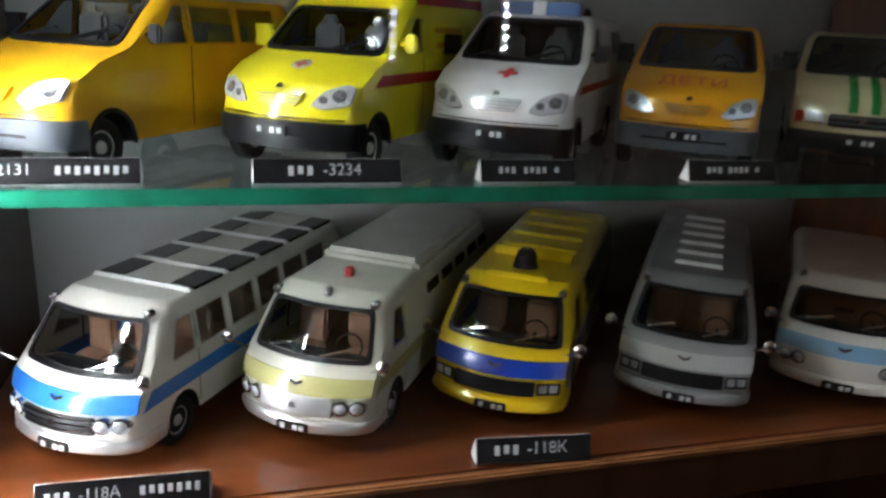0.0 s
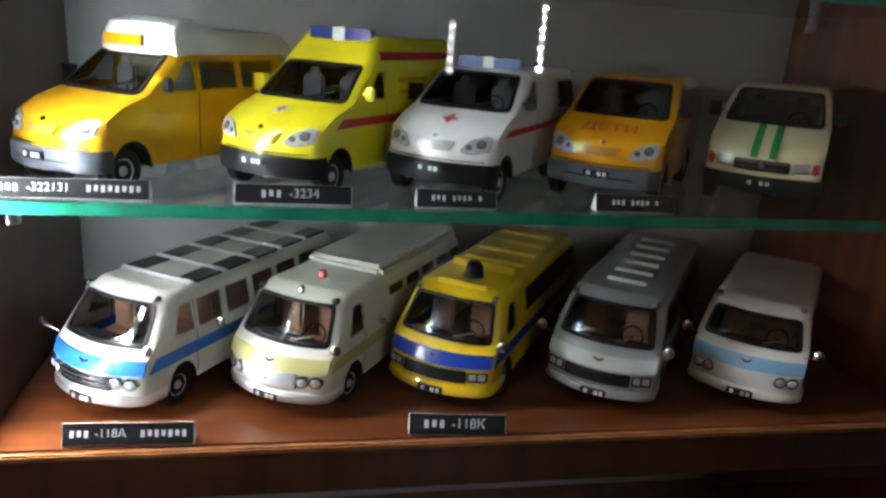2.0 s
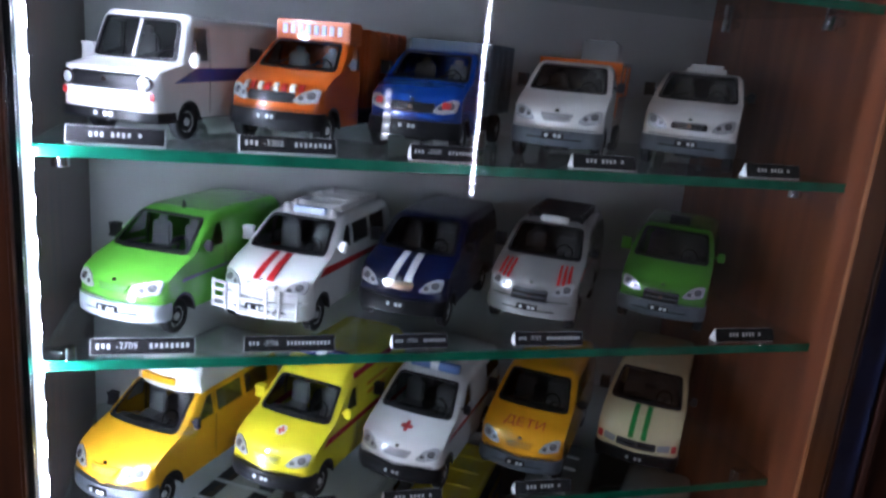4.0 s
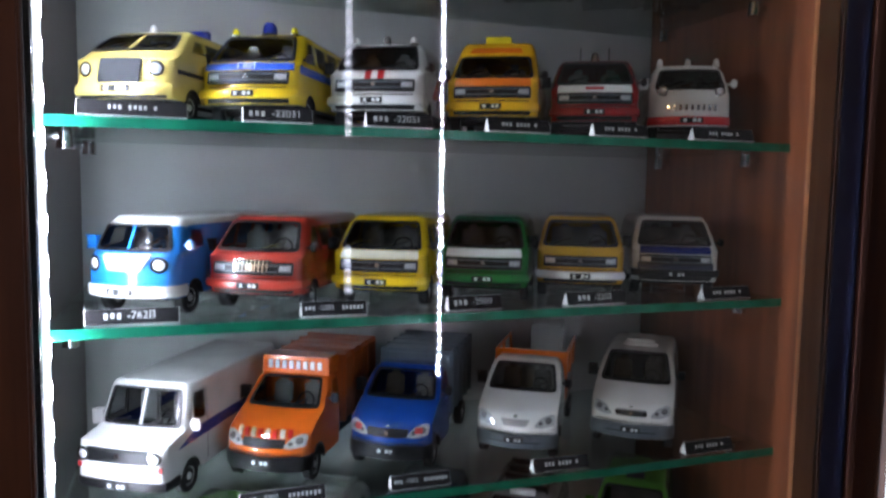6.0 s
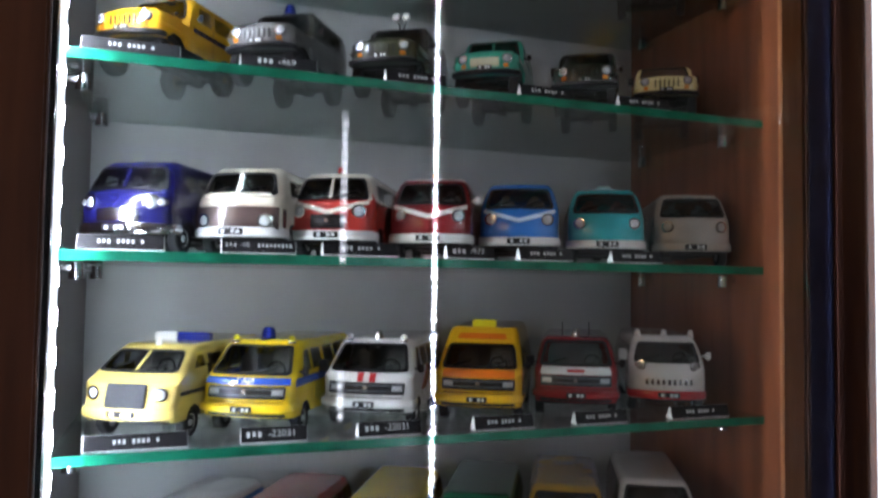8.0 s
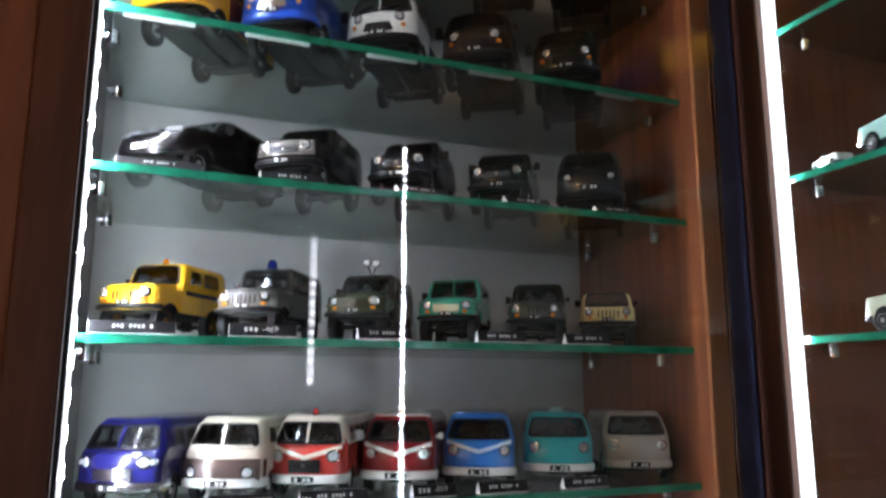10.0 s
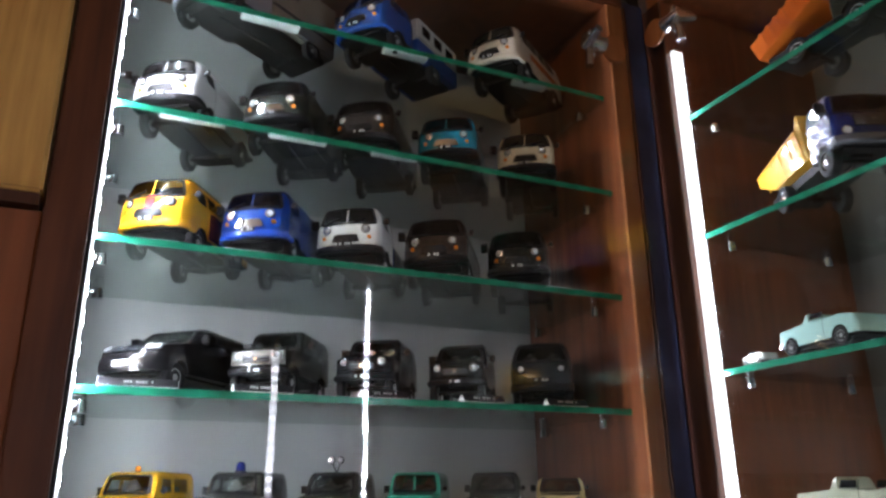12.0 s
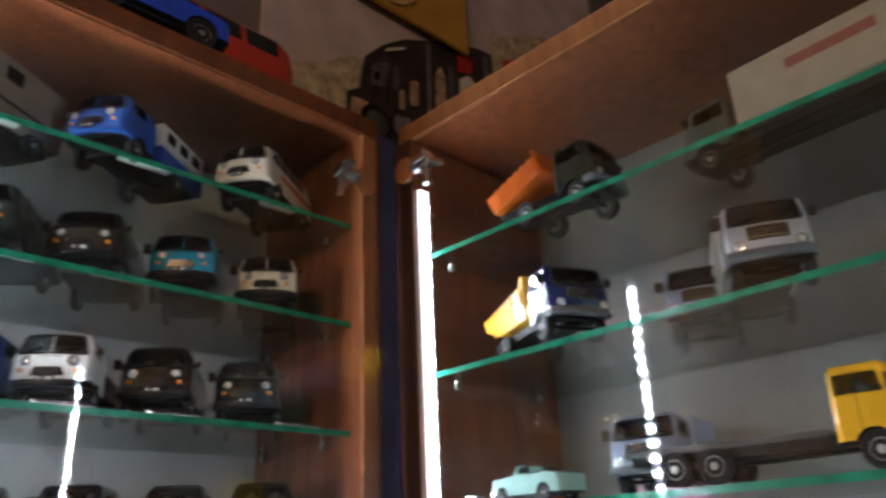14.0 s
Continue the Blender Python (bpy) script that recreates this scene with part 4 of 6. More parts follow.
# ---- coaches on the wooden floor
def coach(colour, label, band=None, bars=3, bumper=SATIN_CHROME, square=False, mouth=12.5, **over):
    c = Car("coach", colour, label, "model coach", group="model coaches on the wooden floor", wiper=CHROME, glass=COACH_GLASS, seats=(0.42, 0.22, 0.13), **over)
    if band:
        c.face([(-23, 19.2), (23, 19.2), (23, 24.6), (-23, 24.6)], "colour_band", paint(band), off=0.25, rnd=0)
        c.side([(4, 18.6), (c.p["L"] - 1, 18.6), (c.p["L"] - 1, 23.8), (9, 23.8)], "colour_band", paint(band), off=0.2, rnd=0)
    if mouth:
        c.grille(mouth, 13.0, 18.4, BLACK, bars, CHROME, bars > 0)
    if square:
        for sg in (-1, 1):
            q = c.face([(sg * 14.6, 13.6), (sg * 22, 13.6), (sg * 22, 18), (sg * 14.6, 18)], "lamp_panel", BLACK, off=0.4, rnd=0.4)
            for x in (16.6, 20):
                c.face([(sg * x - 1.3, 14.4), (sg * x + 1.3, 14.4), (sg * x + 1.3, 17.2), (sg * x - 1.3, 17.2)], "headlight", LENS, q, off=0.8, rnd=0.4)
    else:
        c.lamps(True, 2.2, 16.4, 19.5, True)
    c.bumper(bumper, 7, 11.2, 2.4)
    c.plate(9, 5.5, out=3.0)
    c.face([(-2.2, 22.6), (0, 21.6), (2.2, 22.6), (2.0, 23.4), (0, 22.5), (-2.0, 23.4)], "badge", CHROME, off=0.6, rnd=0)
    for sg in (-1, 1):
        bm = bmesh.new()
        rod(bm, (sg * 22, 10, 27), (sg * 26.5, 7, 30), 0.45, seg=6)
        lathe(bm, [(-1.5, 0.8), (-0.6, 2.2), (0.8, 2.0)], (sg * 27, 6.5, 31), "y", 12)
        for v in bm.verts:
            v.co = v.co * c.s
        part("wing_mirror", bm, CHROME, c.root, "round chrome mirror on a stalk")
        bm = bmesh.new()
        lathe(bm, [(-2, 0.5), (-1.2, 1.5), (1.2, 1.4), (2, 0.6)], (sg * 17.5, 22, 44.2), "y", 12)
        for v in bm.verts:
            v.co = v.co * c.s
        part("roof_lamp", bm, CHROME, c.root)
    return c


def row_coaches():
    z = shelf_z(0)
    c = coach((0.72, 0.70, 0.62), "ivory-white model coach with a blue band and roof glazing", SKY, wins=True, pane=18)
    for i in range(5):
        y = 42 + i * 20
        for sg in (-1, 1):
            q = [(sg * 8, y), (sg * 18.2, y), (sg * 18.2, y + 16), (sg * 8, y + 16)]
            bm = boxes((min(sg * 9, sg * 18.6), max(sg * 9, sg * 18.6), y, y + 16, 44.6, 46.4), bevel=0.3)
            for v in bm.verts:
                v.co = v.co * c.s
            part("roof_window", bm, WINDOW, c.root, "dark glazed roof quarter")
        c.lump("roof_rib", paint(WHITE), -18.8, 18.8, y - 3.5, y - 1.2, 1.0)
    c.place(0.032, 0.021, z, 34)
    c = coach((0.66, 0.65, 0.53), "pale cream model ambulance coach with an olive nose", (0.47, 0.44, 0.17), wins=False)
    c.face([(-12, 13), (12, 13), (12.5, 19), (-12.5, 19)], "chrome_grille", SATIN_CHROME, off=0.9)
    c.lump("raised_roof", paint((0.66, 0.66, 0.58)), -19, 19, 56, 142, 3.6, "raised rear roof", 3, 2.2)
    for i in range(5):
        c.side([(60 + 17 * i, 36), (73 + 17 * i, 36), (73 + 17 * i, 40), (60 + 17 * i, 40)], "side_window", WINDOW)
    c.lump("roof_mark", RED_P, -1.4, 1.2, 38, 41, 3.0, "small red roof marker", 0.5, 0.3)
    c.beacon(0, 24, CHROME, 1.5, 3.0, CHROME)
    c.place(0.107, 0.019, z, 34)
    c = coach(GOLD, "yellow model coach with a broad blue nose band", (0.006, 0.045, 0.36), 0, paint(GOLD), True, 14, wins=False)
    c.lump("roof_hatch", paint(GOLD), -11, 11, 26, 30, 1.4)
    c.beacon(0, 41, BLACK, 4.2, 7.5, BLACK)
    c.lump("roof_rack", paint(GOLD), -15, 15, 52, 55, 3.4)
    for i in range(4):
        c.lump("roof_rib", paint(GOLD), -15, 15, 66 + 18 * i, 69 + 18 * i, 1.2)
    c.side([(52, 31), (140, 31), (140, 41), (52, 41)], "side_window", WINDOW)
    c.place(0.180, 0.021, z, 34)
    c = coach(SILVER, "silver-grey model coach with white roof vents", (0.40, 0.40, 0.38), 0, paint(SILVER), True, 14)
    for i in range(6):
        c.lump("roof_vent", WHITE_P, -9, 9, 40 + 16 * i, 42.6 + 16 * i, 1.3)
    c.place(0.256, 0.014, z, 36)
    c = coach((0.70, 0.66, 0.60), "off-white model coach with a pale blue nose", (0.22, 0.42, 0.62), 0, paint((0.70, 0.66, 0.60)), False, 0, wins=True, L=110, ra=84, prof=[(2, 8), (0, 12), (0.5, 18), (3, 24), (8, 28), (17, 40), (24, 44), (104, 45), (109, 40), (110, 26), (110, 8)], ws=(28.6, 39.6))
    c.place(0.329, 0.010, z, 40)


def row_sobol():
    z = shelf_z(2)
    c = bonnet_van(GREEN, "bright green model van with a long loading body", "model van", "van", bumper=paint((0.42, 0.46, 0.50)), wins=False)
    c.side([(16, 24), (117, 24), (117, 25.6), (18, 25.6)], "side_moulding", GREY_PLASTIC, rnd=0)
    c.beacon(0, 54, BLACK, 1.0, 4)
    c.place(0.027, 0.030, z, 33)
    c = bonnet_van(WHITE, "white model rescue van with red stripes and a bull bar", "model rescue van", "van", bumper=WHITE_P, mirror=WHITE_P, pane=24)
    for sg in (-1, 1):
        c.face([(sg * 2.0 - 0.2, 25.4), (sg * 5.6, 25.4), (sg * 5.0, 34.6), (sg * 1.8, 34.6)], "stripe", RED_P, rnd=0)
    c.side([(12, 27), (117, 25), (117, 27.5), (20, 31)], "stripe", RED_P, rnd=0)
    bm = bmesh.new()
    for zz in (12, 16, 20, 24):
        for sg in (-1, 1):
            rod(bm, (sg * 7, -5, zz), (sg * 22, -3, zz), 0.7, seg=8)
    for xx in (-22, -14, -7, 7, 14, 22):
        rod(bm, (xx, -5 if abs(xx) < 20 else -3, 11), (xx, -5 if abs(xx) < 20 else -3, 25), 0.8, seg=8)
    rod(bm, (-8, -5, 11), (8, -5, 11), 0.9, seg=8)
    rod(bm, (-8, -5, 18), (8, -5, 18), 0.9, seg=8)
    for sg in (-1, 1):
        rod(bm, (sg * 10, -5, 13), (sg * 10, 4, 13), 0.9, seg=8)
    for v in bm.verts:
        v.co = v.co * c.s
    part("bull_bar", bm, WHITE_P, c.root, "white tubular bull bar")
    for sg in (-1, 1):
        c.beacon(sg * 13, 51, WHITE_P, 2.2, 4.5, WHITE_P)
    c.lump("light_bar", paint((0.4, 0.5, 0.7)), -9, 9, 50, 54, 3.2, "pale blue light bar", 1)
    for sg in (-1, 1):
        c.lump("roof_rail", WHITE_P, sg * 13 - 1, sg * 13 + 1, 60, 112, 3.4)
    for k in range(4):
        c.lump("ladder_rung", WHITE_P, -13, 13, 62 + 15 * k, 65 + 15 * k, 3.0)
    c.place(0.097, 0.030, z, 32)
    c = bonnet_van(NAVY_C, "dark navy model van with white bonnet stripes", "model van", "van", bumper=BLACK)
    for sg in (-1, 1):
        c.face([(sg * 2.6, 24.6), (sg * 6.6, 24.6), (sg * 5.6, 34.6), (sg * 2.0, 34.6)], "stripe", WHITE_P, rnd=0)
    c.face([(-7.5, 20.2), (7.5, 20.2), (8.6, 24.4), (-8.6, 24.4)], "grille", CHROME, off=0.8)
    c.place(0.170, 0.034, z, 33)
    c = bonnet_van(SILVER, "silver model van with red flashes and a roof rack", "model van", "van", bumper=paint(SILVER), pane=24, L=108, ra=80, prof=[(1, 9), (0, 13), (1.0, 19), (2.4, 23.4), (5, 26.6), (14, 31.0), (26, 35), (46, 49), (54, 51), (102, 51), (107, 47), (108, 30), (108, 9)])
    c.grille(9.5, 15.0, 22.5, BLACK, 3, GREY_PLASTIC)
    for sg in (-1, 1):
        for k in range(3):
            x = sg * (13 + 2.6 * k)
            c.face([(x, 25.5), (x + sg * 1.4, 25.5), (x + sg * 0.2, 33), (x - sg * 1.2, 33)], "stripe", RED_P, rnd=0)
    c.side([(14, 27), (50, 27), (60, 31), (24, 31)], "stripe", RED_P, rnd=0)
    for sg in (-1, 1):
        c.lump("roof_rail", BLACK, sg * 15 - 0.8, sg * 15 + 0.8, 52, 100, 4.0)
    for k in range(4):
        c.lump("rack_bar", BLACK, -15, 15, 54 + 14 * k, 55.5 + 14 * k, 4.2, "", 0)
    c.lump("light_bar", WHITE_P, -8, 8, 49, 53, 3)
    c.place(0.245, 0.028, z, 35)
    c = bonnet_van((0.08, 0.28, 0.025), "green model van with a small roof sign", "model van", "van", bumper=GREY_PLASTIC, mirror=paint((0.08, 0.28, 0.025)), pane=24, L=108, ra=80, prof=[(1, 9), (0, 13), (1.0, 19), (2.4, 23.4), (5, 26.6), (14, 31.0), (26, 35), (46, 49), (54, 51), (102, 51), (107, 47), (108, 30), (108, 9)])
    c.grille(9.5, 15.0, 22.5, BLACK, 3, GREY_PLASTIC)
    c.lump("taxi_sign", BLACK, -6, 6, 56, 59, 5, "dark roof sign", 0.5)
    c.place(0.327, 0.024, z, 38)


def tilt_truck(colour, label, cover, high):
    c = bonnet_van(colour, label, "model truck", "cab", bumper=BLACK, full=122)
    bm = boxes((-23, 23, 61, 124, 17, high), bevel=1.6)
    for v in bm.verts:
        v.co = v.co * c.s
    part("load_cover", bm, paint(cover, 0.5), c.root, "ribbed load cover")
    for k in range(5):
        bm = boxes((-23.5, 23.5, 63 + 14 * k, 64.2 + 14 * k, 17, high + 0.5), bevel=0.3)
        for v in bm.verts:
            v.co = v.co * c.s
        part("cover_rib", bm, paint(cover, 0.5), c.root)
    return c


def row_trucks():
    z = shelf_z(3)
    c = Car("stepvan", WHITE, "white model delivery van with a blue side stripe", "model van", wins=False, split=(0.7, 0.7, 0.68))
    c.side([(12, 24.5), (127, 27), (127, 32), (30, 31)], "stripe", BLUE_P, rnd=0)
    c.grille(17, 20.5, 27.2, BLACK, 3, BLACK)
    c.lamps(True, 2.9, 24, 18.5)
    for sg in (-1, 1):
        c.face([(sg * 20, 17), (sg * 22, 17), (sg * 22, 20), (sg * 20, 20)], "indicator", RED_INK, off=0.5)
    c.bumper(BLACK, 8, 12.5)
    c.plate(10.6)
    c.mirrors(WHITE_P, 34, 1.1)
    c.place(0.028, 0.026, z, 31)
    c = tilt_truck((0.62, 0.115, 0.006), "orange model truck with a covered load bed", (0.46, 0.085, 0.008), 56)
    for k in range(8):
        x = -14 + 4 * k
        c.face([(x - 1.2, 24.9), (x + 1.0, 24.9), (x - 0.4, 28.2), (x - 2.6, 28.2)], "warning_stripe", RED_P if k % 2 else WHITE_P, off=0.5, rnd=0)
    c.lump("roof_board", paint((0.62, 0.115, 0.006)), -20, 20, 44, 60, 8.5, "orange sign board over the cab", 2)
    for k in range(8):
        c.lump("board_mark", WHITE_P, -16 + 4.2 * k, -13.6 + 4.2 * k, 43.4, 44.1, 0, "", 4.5, 0.1, 56)
    c.place(0.099, 0.030, z, 31)
    c = tilt_truck((0.008, 0.055, 0.28), "blue model truck with a grey-blue tarpaulin", (0.10, 0.14, 0.18), 55)
    c.grille(9, 20, 24, BLACK)
    for sg in (-1, 1):
        c.face([(sg * 15, 22), (sg * 19, 22), (sg * 19, 25), (sg * 15, 25)], "indicator", RED_INK, off=1.0)
    c.place(0.168, 0.028, z, 32)
    c = bonnet_van(WHITE, "white model pickup with an orange loading rack", "model pickup", "cab", full=118)
    bm = boxes((-22, 22, 61, 118, 16, 22), (-22, -20.5, 61, 118, 22, 34), (20.5, 22, 61, 118, 22, 34), (-23, 23, 60, 62, 22, 52), bevel=0.5)
    for v in bm.verts:
        v.co = v.co * c.s
    part("load_bed", bm, ORANGE_P, c.root, "orange load bed")
    bm = bmesh.new()
    for sg in (-1, 1):
        rod(bm, (sg * 22.5, 61, 51), (sg * 22.5, 116, 51), 1.2)
        for yy in (62, 88, 115):
            rod(bm, (sg * 22, yy, 33), (sg * 22.5, yy, 51), 1.0)
    for v in bm.verts:
        v.co = v.co * c.s
    part("rack", bm, ORANGE_P, c.root, "orange pipe rack")
    c.lump("folded_platform", paint((0.24, 0.25, 0.25)), -4, 17, 84, 112, 13, "grey work platform", 12, 1.5, 51)
    c.place(0.246, 0.024, z, 34)
    c = bonnet_van(WHITE, "plain white model van with a rounded roof pod", "model van", "van", wins=False, L=112, prof=[(1, 9), (0, 13), (1.0, 19), (2.4, 23.4), (5, 26.6), (14, 31.0), (26, 35), (46, 48), (54, 50), (106, 50), (111, 47), (112, 30), (112, 9)])
    c.grille(9, 20.6, 23.6, BLACK)
    c.lump("roof_pod", WHITE_P, -11, 11, 60, 84, 4.6, "white roof pod", 2, 2.2)
    c.place(0.324, 0.020, z, 38)


# ---- cab-over minibuses
def minibus(colour, label, category="model minibus", bumper=CHROME, two=None, band=None, lamp="square", **over):
    over.setdefault("wiper", CHROME)
    c = Car("raf", colour, label, category, **over)
    c.grille(20, 18.4, 24.3, BLACK, 2, GREY_PLASTIC)
    if two:
        c.face([(-20, 24.8), (20, 24.8), (19.4, 29.0), (-19.4, 29.0)], "nose_panel", paint(two), off=0.25, rnd=0.5)
    if band:
        c.face([(-22, 25), (22, 25), (21.5, 28.4), (-21.5, 28.4)], "colour_band", paint(band), off=0.35, rnd=0)
        c.side([(5, 24), (113, 24), (113, 28), (6, 28)], "colour_band", paint(band), rnd=0)
    if lamp == "square":
        c.lamps(False, 2.0, 21.4, 16.4, wide=2.8, bezel=CHROME)
    else:
        c.lamps(True, 2.6, 22, 17)
    c.bumper(bumper, 12, 16.2, 2.6)
    # Black plate stands for the shaded gap under the bumper.
    c.face([(-20, 9.8), (20, 9.8), (20, 12), (-20, 12)], "valance", BLACK, off=0.3, rnd=0)
    c.face([(-19, 16.8), (19, 16.8), (19, 17.3), (-19, 17.3)], "shut_line", BLACK, off=0.1, rnd=0)
    c.plate(14.0, 5.5, out=3.2)
    c.mirrors(BLACK, 31, 0.8)
    return c


def row_minibuses():
    z = shelf_z(4)
    c = Car("oldbus", (0.02, 0.20, 0.60), "sky-blue model van with a white roof and bumper", "model van", roof=(WHITE, 38.5), wins=False, split=(0.02, 0.20, 0.60), L=114)
    c.lamps(True, 3.0, 23, 15.5)
    c.face([(-8, 20), (8, 20), (12, 27.4), (-12, 27.4)], "nose_panel", paint((0.45, 0.60, 0.80)), off=0.25, rnd=1.5)
    c.bumper(WHITE_P, 9, 14, 2.4)
    c.plate(11.5, out=3)
    c.mirrors(paint((0.02, 0.20, 0.60)), 31, 0.8)
    c.place(0.032, 0.024, z, 31)
    c = minibus(RED, "brick-red model minibus with a slatted grille", bumper=paint(RED))
    c.grille(9.5, 19.5, 25.5, BLACK, 1, CHROME)
    for k in range(9):
        c.face([(-8.4 + 2 * k, 19.8), (-7.6 + 2 * k, 19.8), (-7.6 + 2 * k, 25.2), (-8.4 + 2 * k, 25.2)], "grille_slat", CHROME, off=0.9, rnd=0)
    c.place(0.093, 0.020, z, 29)
    minibus(GOLD, "yellow model minibus with a cream nose", bumper=paint(GOLD), two=(0.74, 0.70, 0.52)).place(0.160, 0.020, z, 28)
    minibus(DGREEN, "dark green model van with a white nose", roof=((0.012, 0.12, 0.06), 44), two=WHITE, bumper=paint(DGREEN)).place(0.222, 0.020, z, 28)
    minibus(OCHRE, "ochre model minibus with a white bumper", bumper=WHITE_P).place(0.285, 0.020, z, 28)
    c = minibus(WHITE, "white model minibus with a dark blue nose", two=(0.006, 0.014, 0.13), bumper=BLACK)
    c.face([(-21, 15), (21, 15), (21, 20), (-21, 20)], "lower_nose", paint((0.03, 0.035, 0.06)), off=0.3)
    c.place(0.350, 0.016, z, 28)


def row_service():
    z = shelf_z(5)
    c = Car("raf", (0.66, 0.52, 0.14), "pale yellow model wedge-nosed prototype van", "model van", split=(0.66, 0.52, 0.14), prof=[(1.5, 9.5), (0, 14), (1, 20), (3, 27), (9, 31.5), (24, 41), (30, 43.5), (108, 44), (113, 40), (114, 26), (114, 9.5)], ws=(32.2, 40.6))
    c.face([(-10, 16), (10, 16), (10, 27), (-10, 27)], "grille", GRILLE_GREY, off=0.5)
    c.lamps(True, 3.0, 22.5, 17)
    c.bumper(paint((0.66, 0.52, 0.14)), 11, 16)
    c.plate(13.6, 7)
    # Shade below the bumper, laid on as a black plate.
    c.face([(-21, 9.6), (21, 9.6), (21, 11.4), (-21, 11.4)], "valance", BLACK, off=0.3, rnd=0)
    c.side([(6, 21), (113, 21), (113, 23), (6, 23)], "stripe", BLACK, rnd=0)
    c.lump("light_bar", BLUE_LENS, -4, 16, 52, 56, 4.5, "blue and white light bar", 0.5)
    c.lump("light_bar_end", WHITE_P, -16, -2, 52, 56, 4.5, "", 0.5)
    c.beacon(0, 30, WHITE_P, 1.6, 3.5, WHITE_P)
    c.place(0.032, 0.022, z, 29)
    c = minibus(GOLD, "yellow model patrol van with a blue band", "model patrol van", paint(GOLD), band=(0.02, 0.08, 0.42))
    letters(c, "ГАИ", 0, 25.9, 4.6, INK_WHITE)
    c.beacon(0, 30, BLUE_LENS, 3.8, 7.0)
    for sg in (-1, 1):
        c.beacon(sg * 15, 24, paint(LEMON), 1.8, 4.2, CHROME)
    c.place(0.091, 0.020, z, 29)
    c = minibus(WHITE, "white model ambulance with two red nose stripes", "model ambulance", WHITE_P)
    for sg in (-1, 1):
        c.face([(sg * 1.6, 24.6), (sg * 4.8, 24.6), (sg * 4.8, 29), (sg * 1.6, 29)], "stripe", RED_P, rnd=0)
        c.beacon(sg * 15, 24, WHITE_P, 1.8, 4.2, CHROME)
    c.side([(30, 18), (44, 18), (60, 30), (46, 30)], "stripe", RED_P, rnd=0)
    c.beacon(0, 28, CHROME, 2.2, 4.8, CHROME)
    c.place(0.157, 0.020, z, 29)
    c = minibus((0.80, 0.44, 0.01), "yellow and orange model van with a raised roof", "model van", paint((0.80, 0.44, 0.01)), two=(0.78, 0.17, 0.01), prof=[(1.5, 9.5), (0, 14), (1, 20), (3, 27), (6, 29.5), (19, 42), (23, 46), (30, 51), (108, 51), (113, 46), (114, 26), (114, 9.5)], ws=(30, 41.6))
    c.face([(-16, 44.5), (16, 44.5), (15, 47.5), (-15, 47.5)], "colour_band", ORANGE_P, off=0.4, rnd=0)
    c.side([(6, 24), (113, 24), (113, 29), (6, 29)], "colour_band", ORANGE_P, rnd=0)
    c.lump("roof_sign", paint(LEMON), -7, 7, 32, 37, 4.2, "yellow roof sign", 1)
    c.place(0.225, 0.020, z, 29)
    c = minibus((0.27, 0.011, 0.013), "dark red model fire van with a white nose", "model fire van", paint((0.27, 0.011, 0.013)), two=WHITE)
    c.face([(-5, 26), (5, 26), (5, 27.6), (-5, 27.6)], "marking", RED_INK, off=0.5)
    c.beacon(0, 28, CHROME, 2.4, 5.0, CHROME)
    for sg in (-1, 1):
        c.lump("aerial", BLACK, sg * 8 - 0.3, sg * 8 + 0.3, 32, 32.6, 8, "", 0.5, 0)
    c.place(0.291, 0.020, z, 29)
    c = Car("oldbus", WHITE, "white model van with a toothed grille and red sill", "model van", wins=True)
    c.lamps(True, 2.6, 27, 15)
    for k in range(9):
        c.face([(-12.5 + 3 * k, 16.5), (-10.8 + 3 * k, 16.5), (-11 + 3 * k, 19.4), (-12.3 + 3 * k, 19.4)], "grille_tooth", CHROME, off=0.7, rnd=0)
    c.bumper(RED_P, 9, 13.6)
    c.plate(11.4)
    for x in (-15, 0, 15):
        c.beacon(x, 20, WHITE_P, 1.7, 4.2, WHITE_P)
    c.mirrors(WHITE_P, 32, 0.8)
    c.place(0.358, 0.018, z, 28)


def round_bus(colour, label, roof=None, vee=None, bumper=WHITE_P, lamp_z=22.5, **over):
    c = Car("oldbus", colour, label, "model minibus", roof=roof, pane=15, **over)
    c.lamps(True, 2.9, lamp_z, 15.0)
    if vee:
        for sg in (-1, 1):
            c.face([(0, 20.4), (sg * 19, 26), (sg * 19, 28), (0, 22.6)], "vee_trim", paint(vee), off=0.45, rnd=0)
    c.bumper(bumper, 8.5, 13, 2.2)
    c.plate(10.8, out=3)
    return c


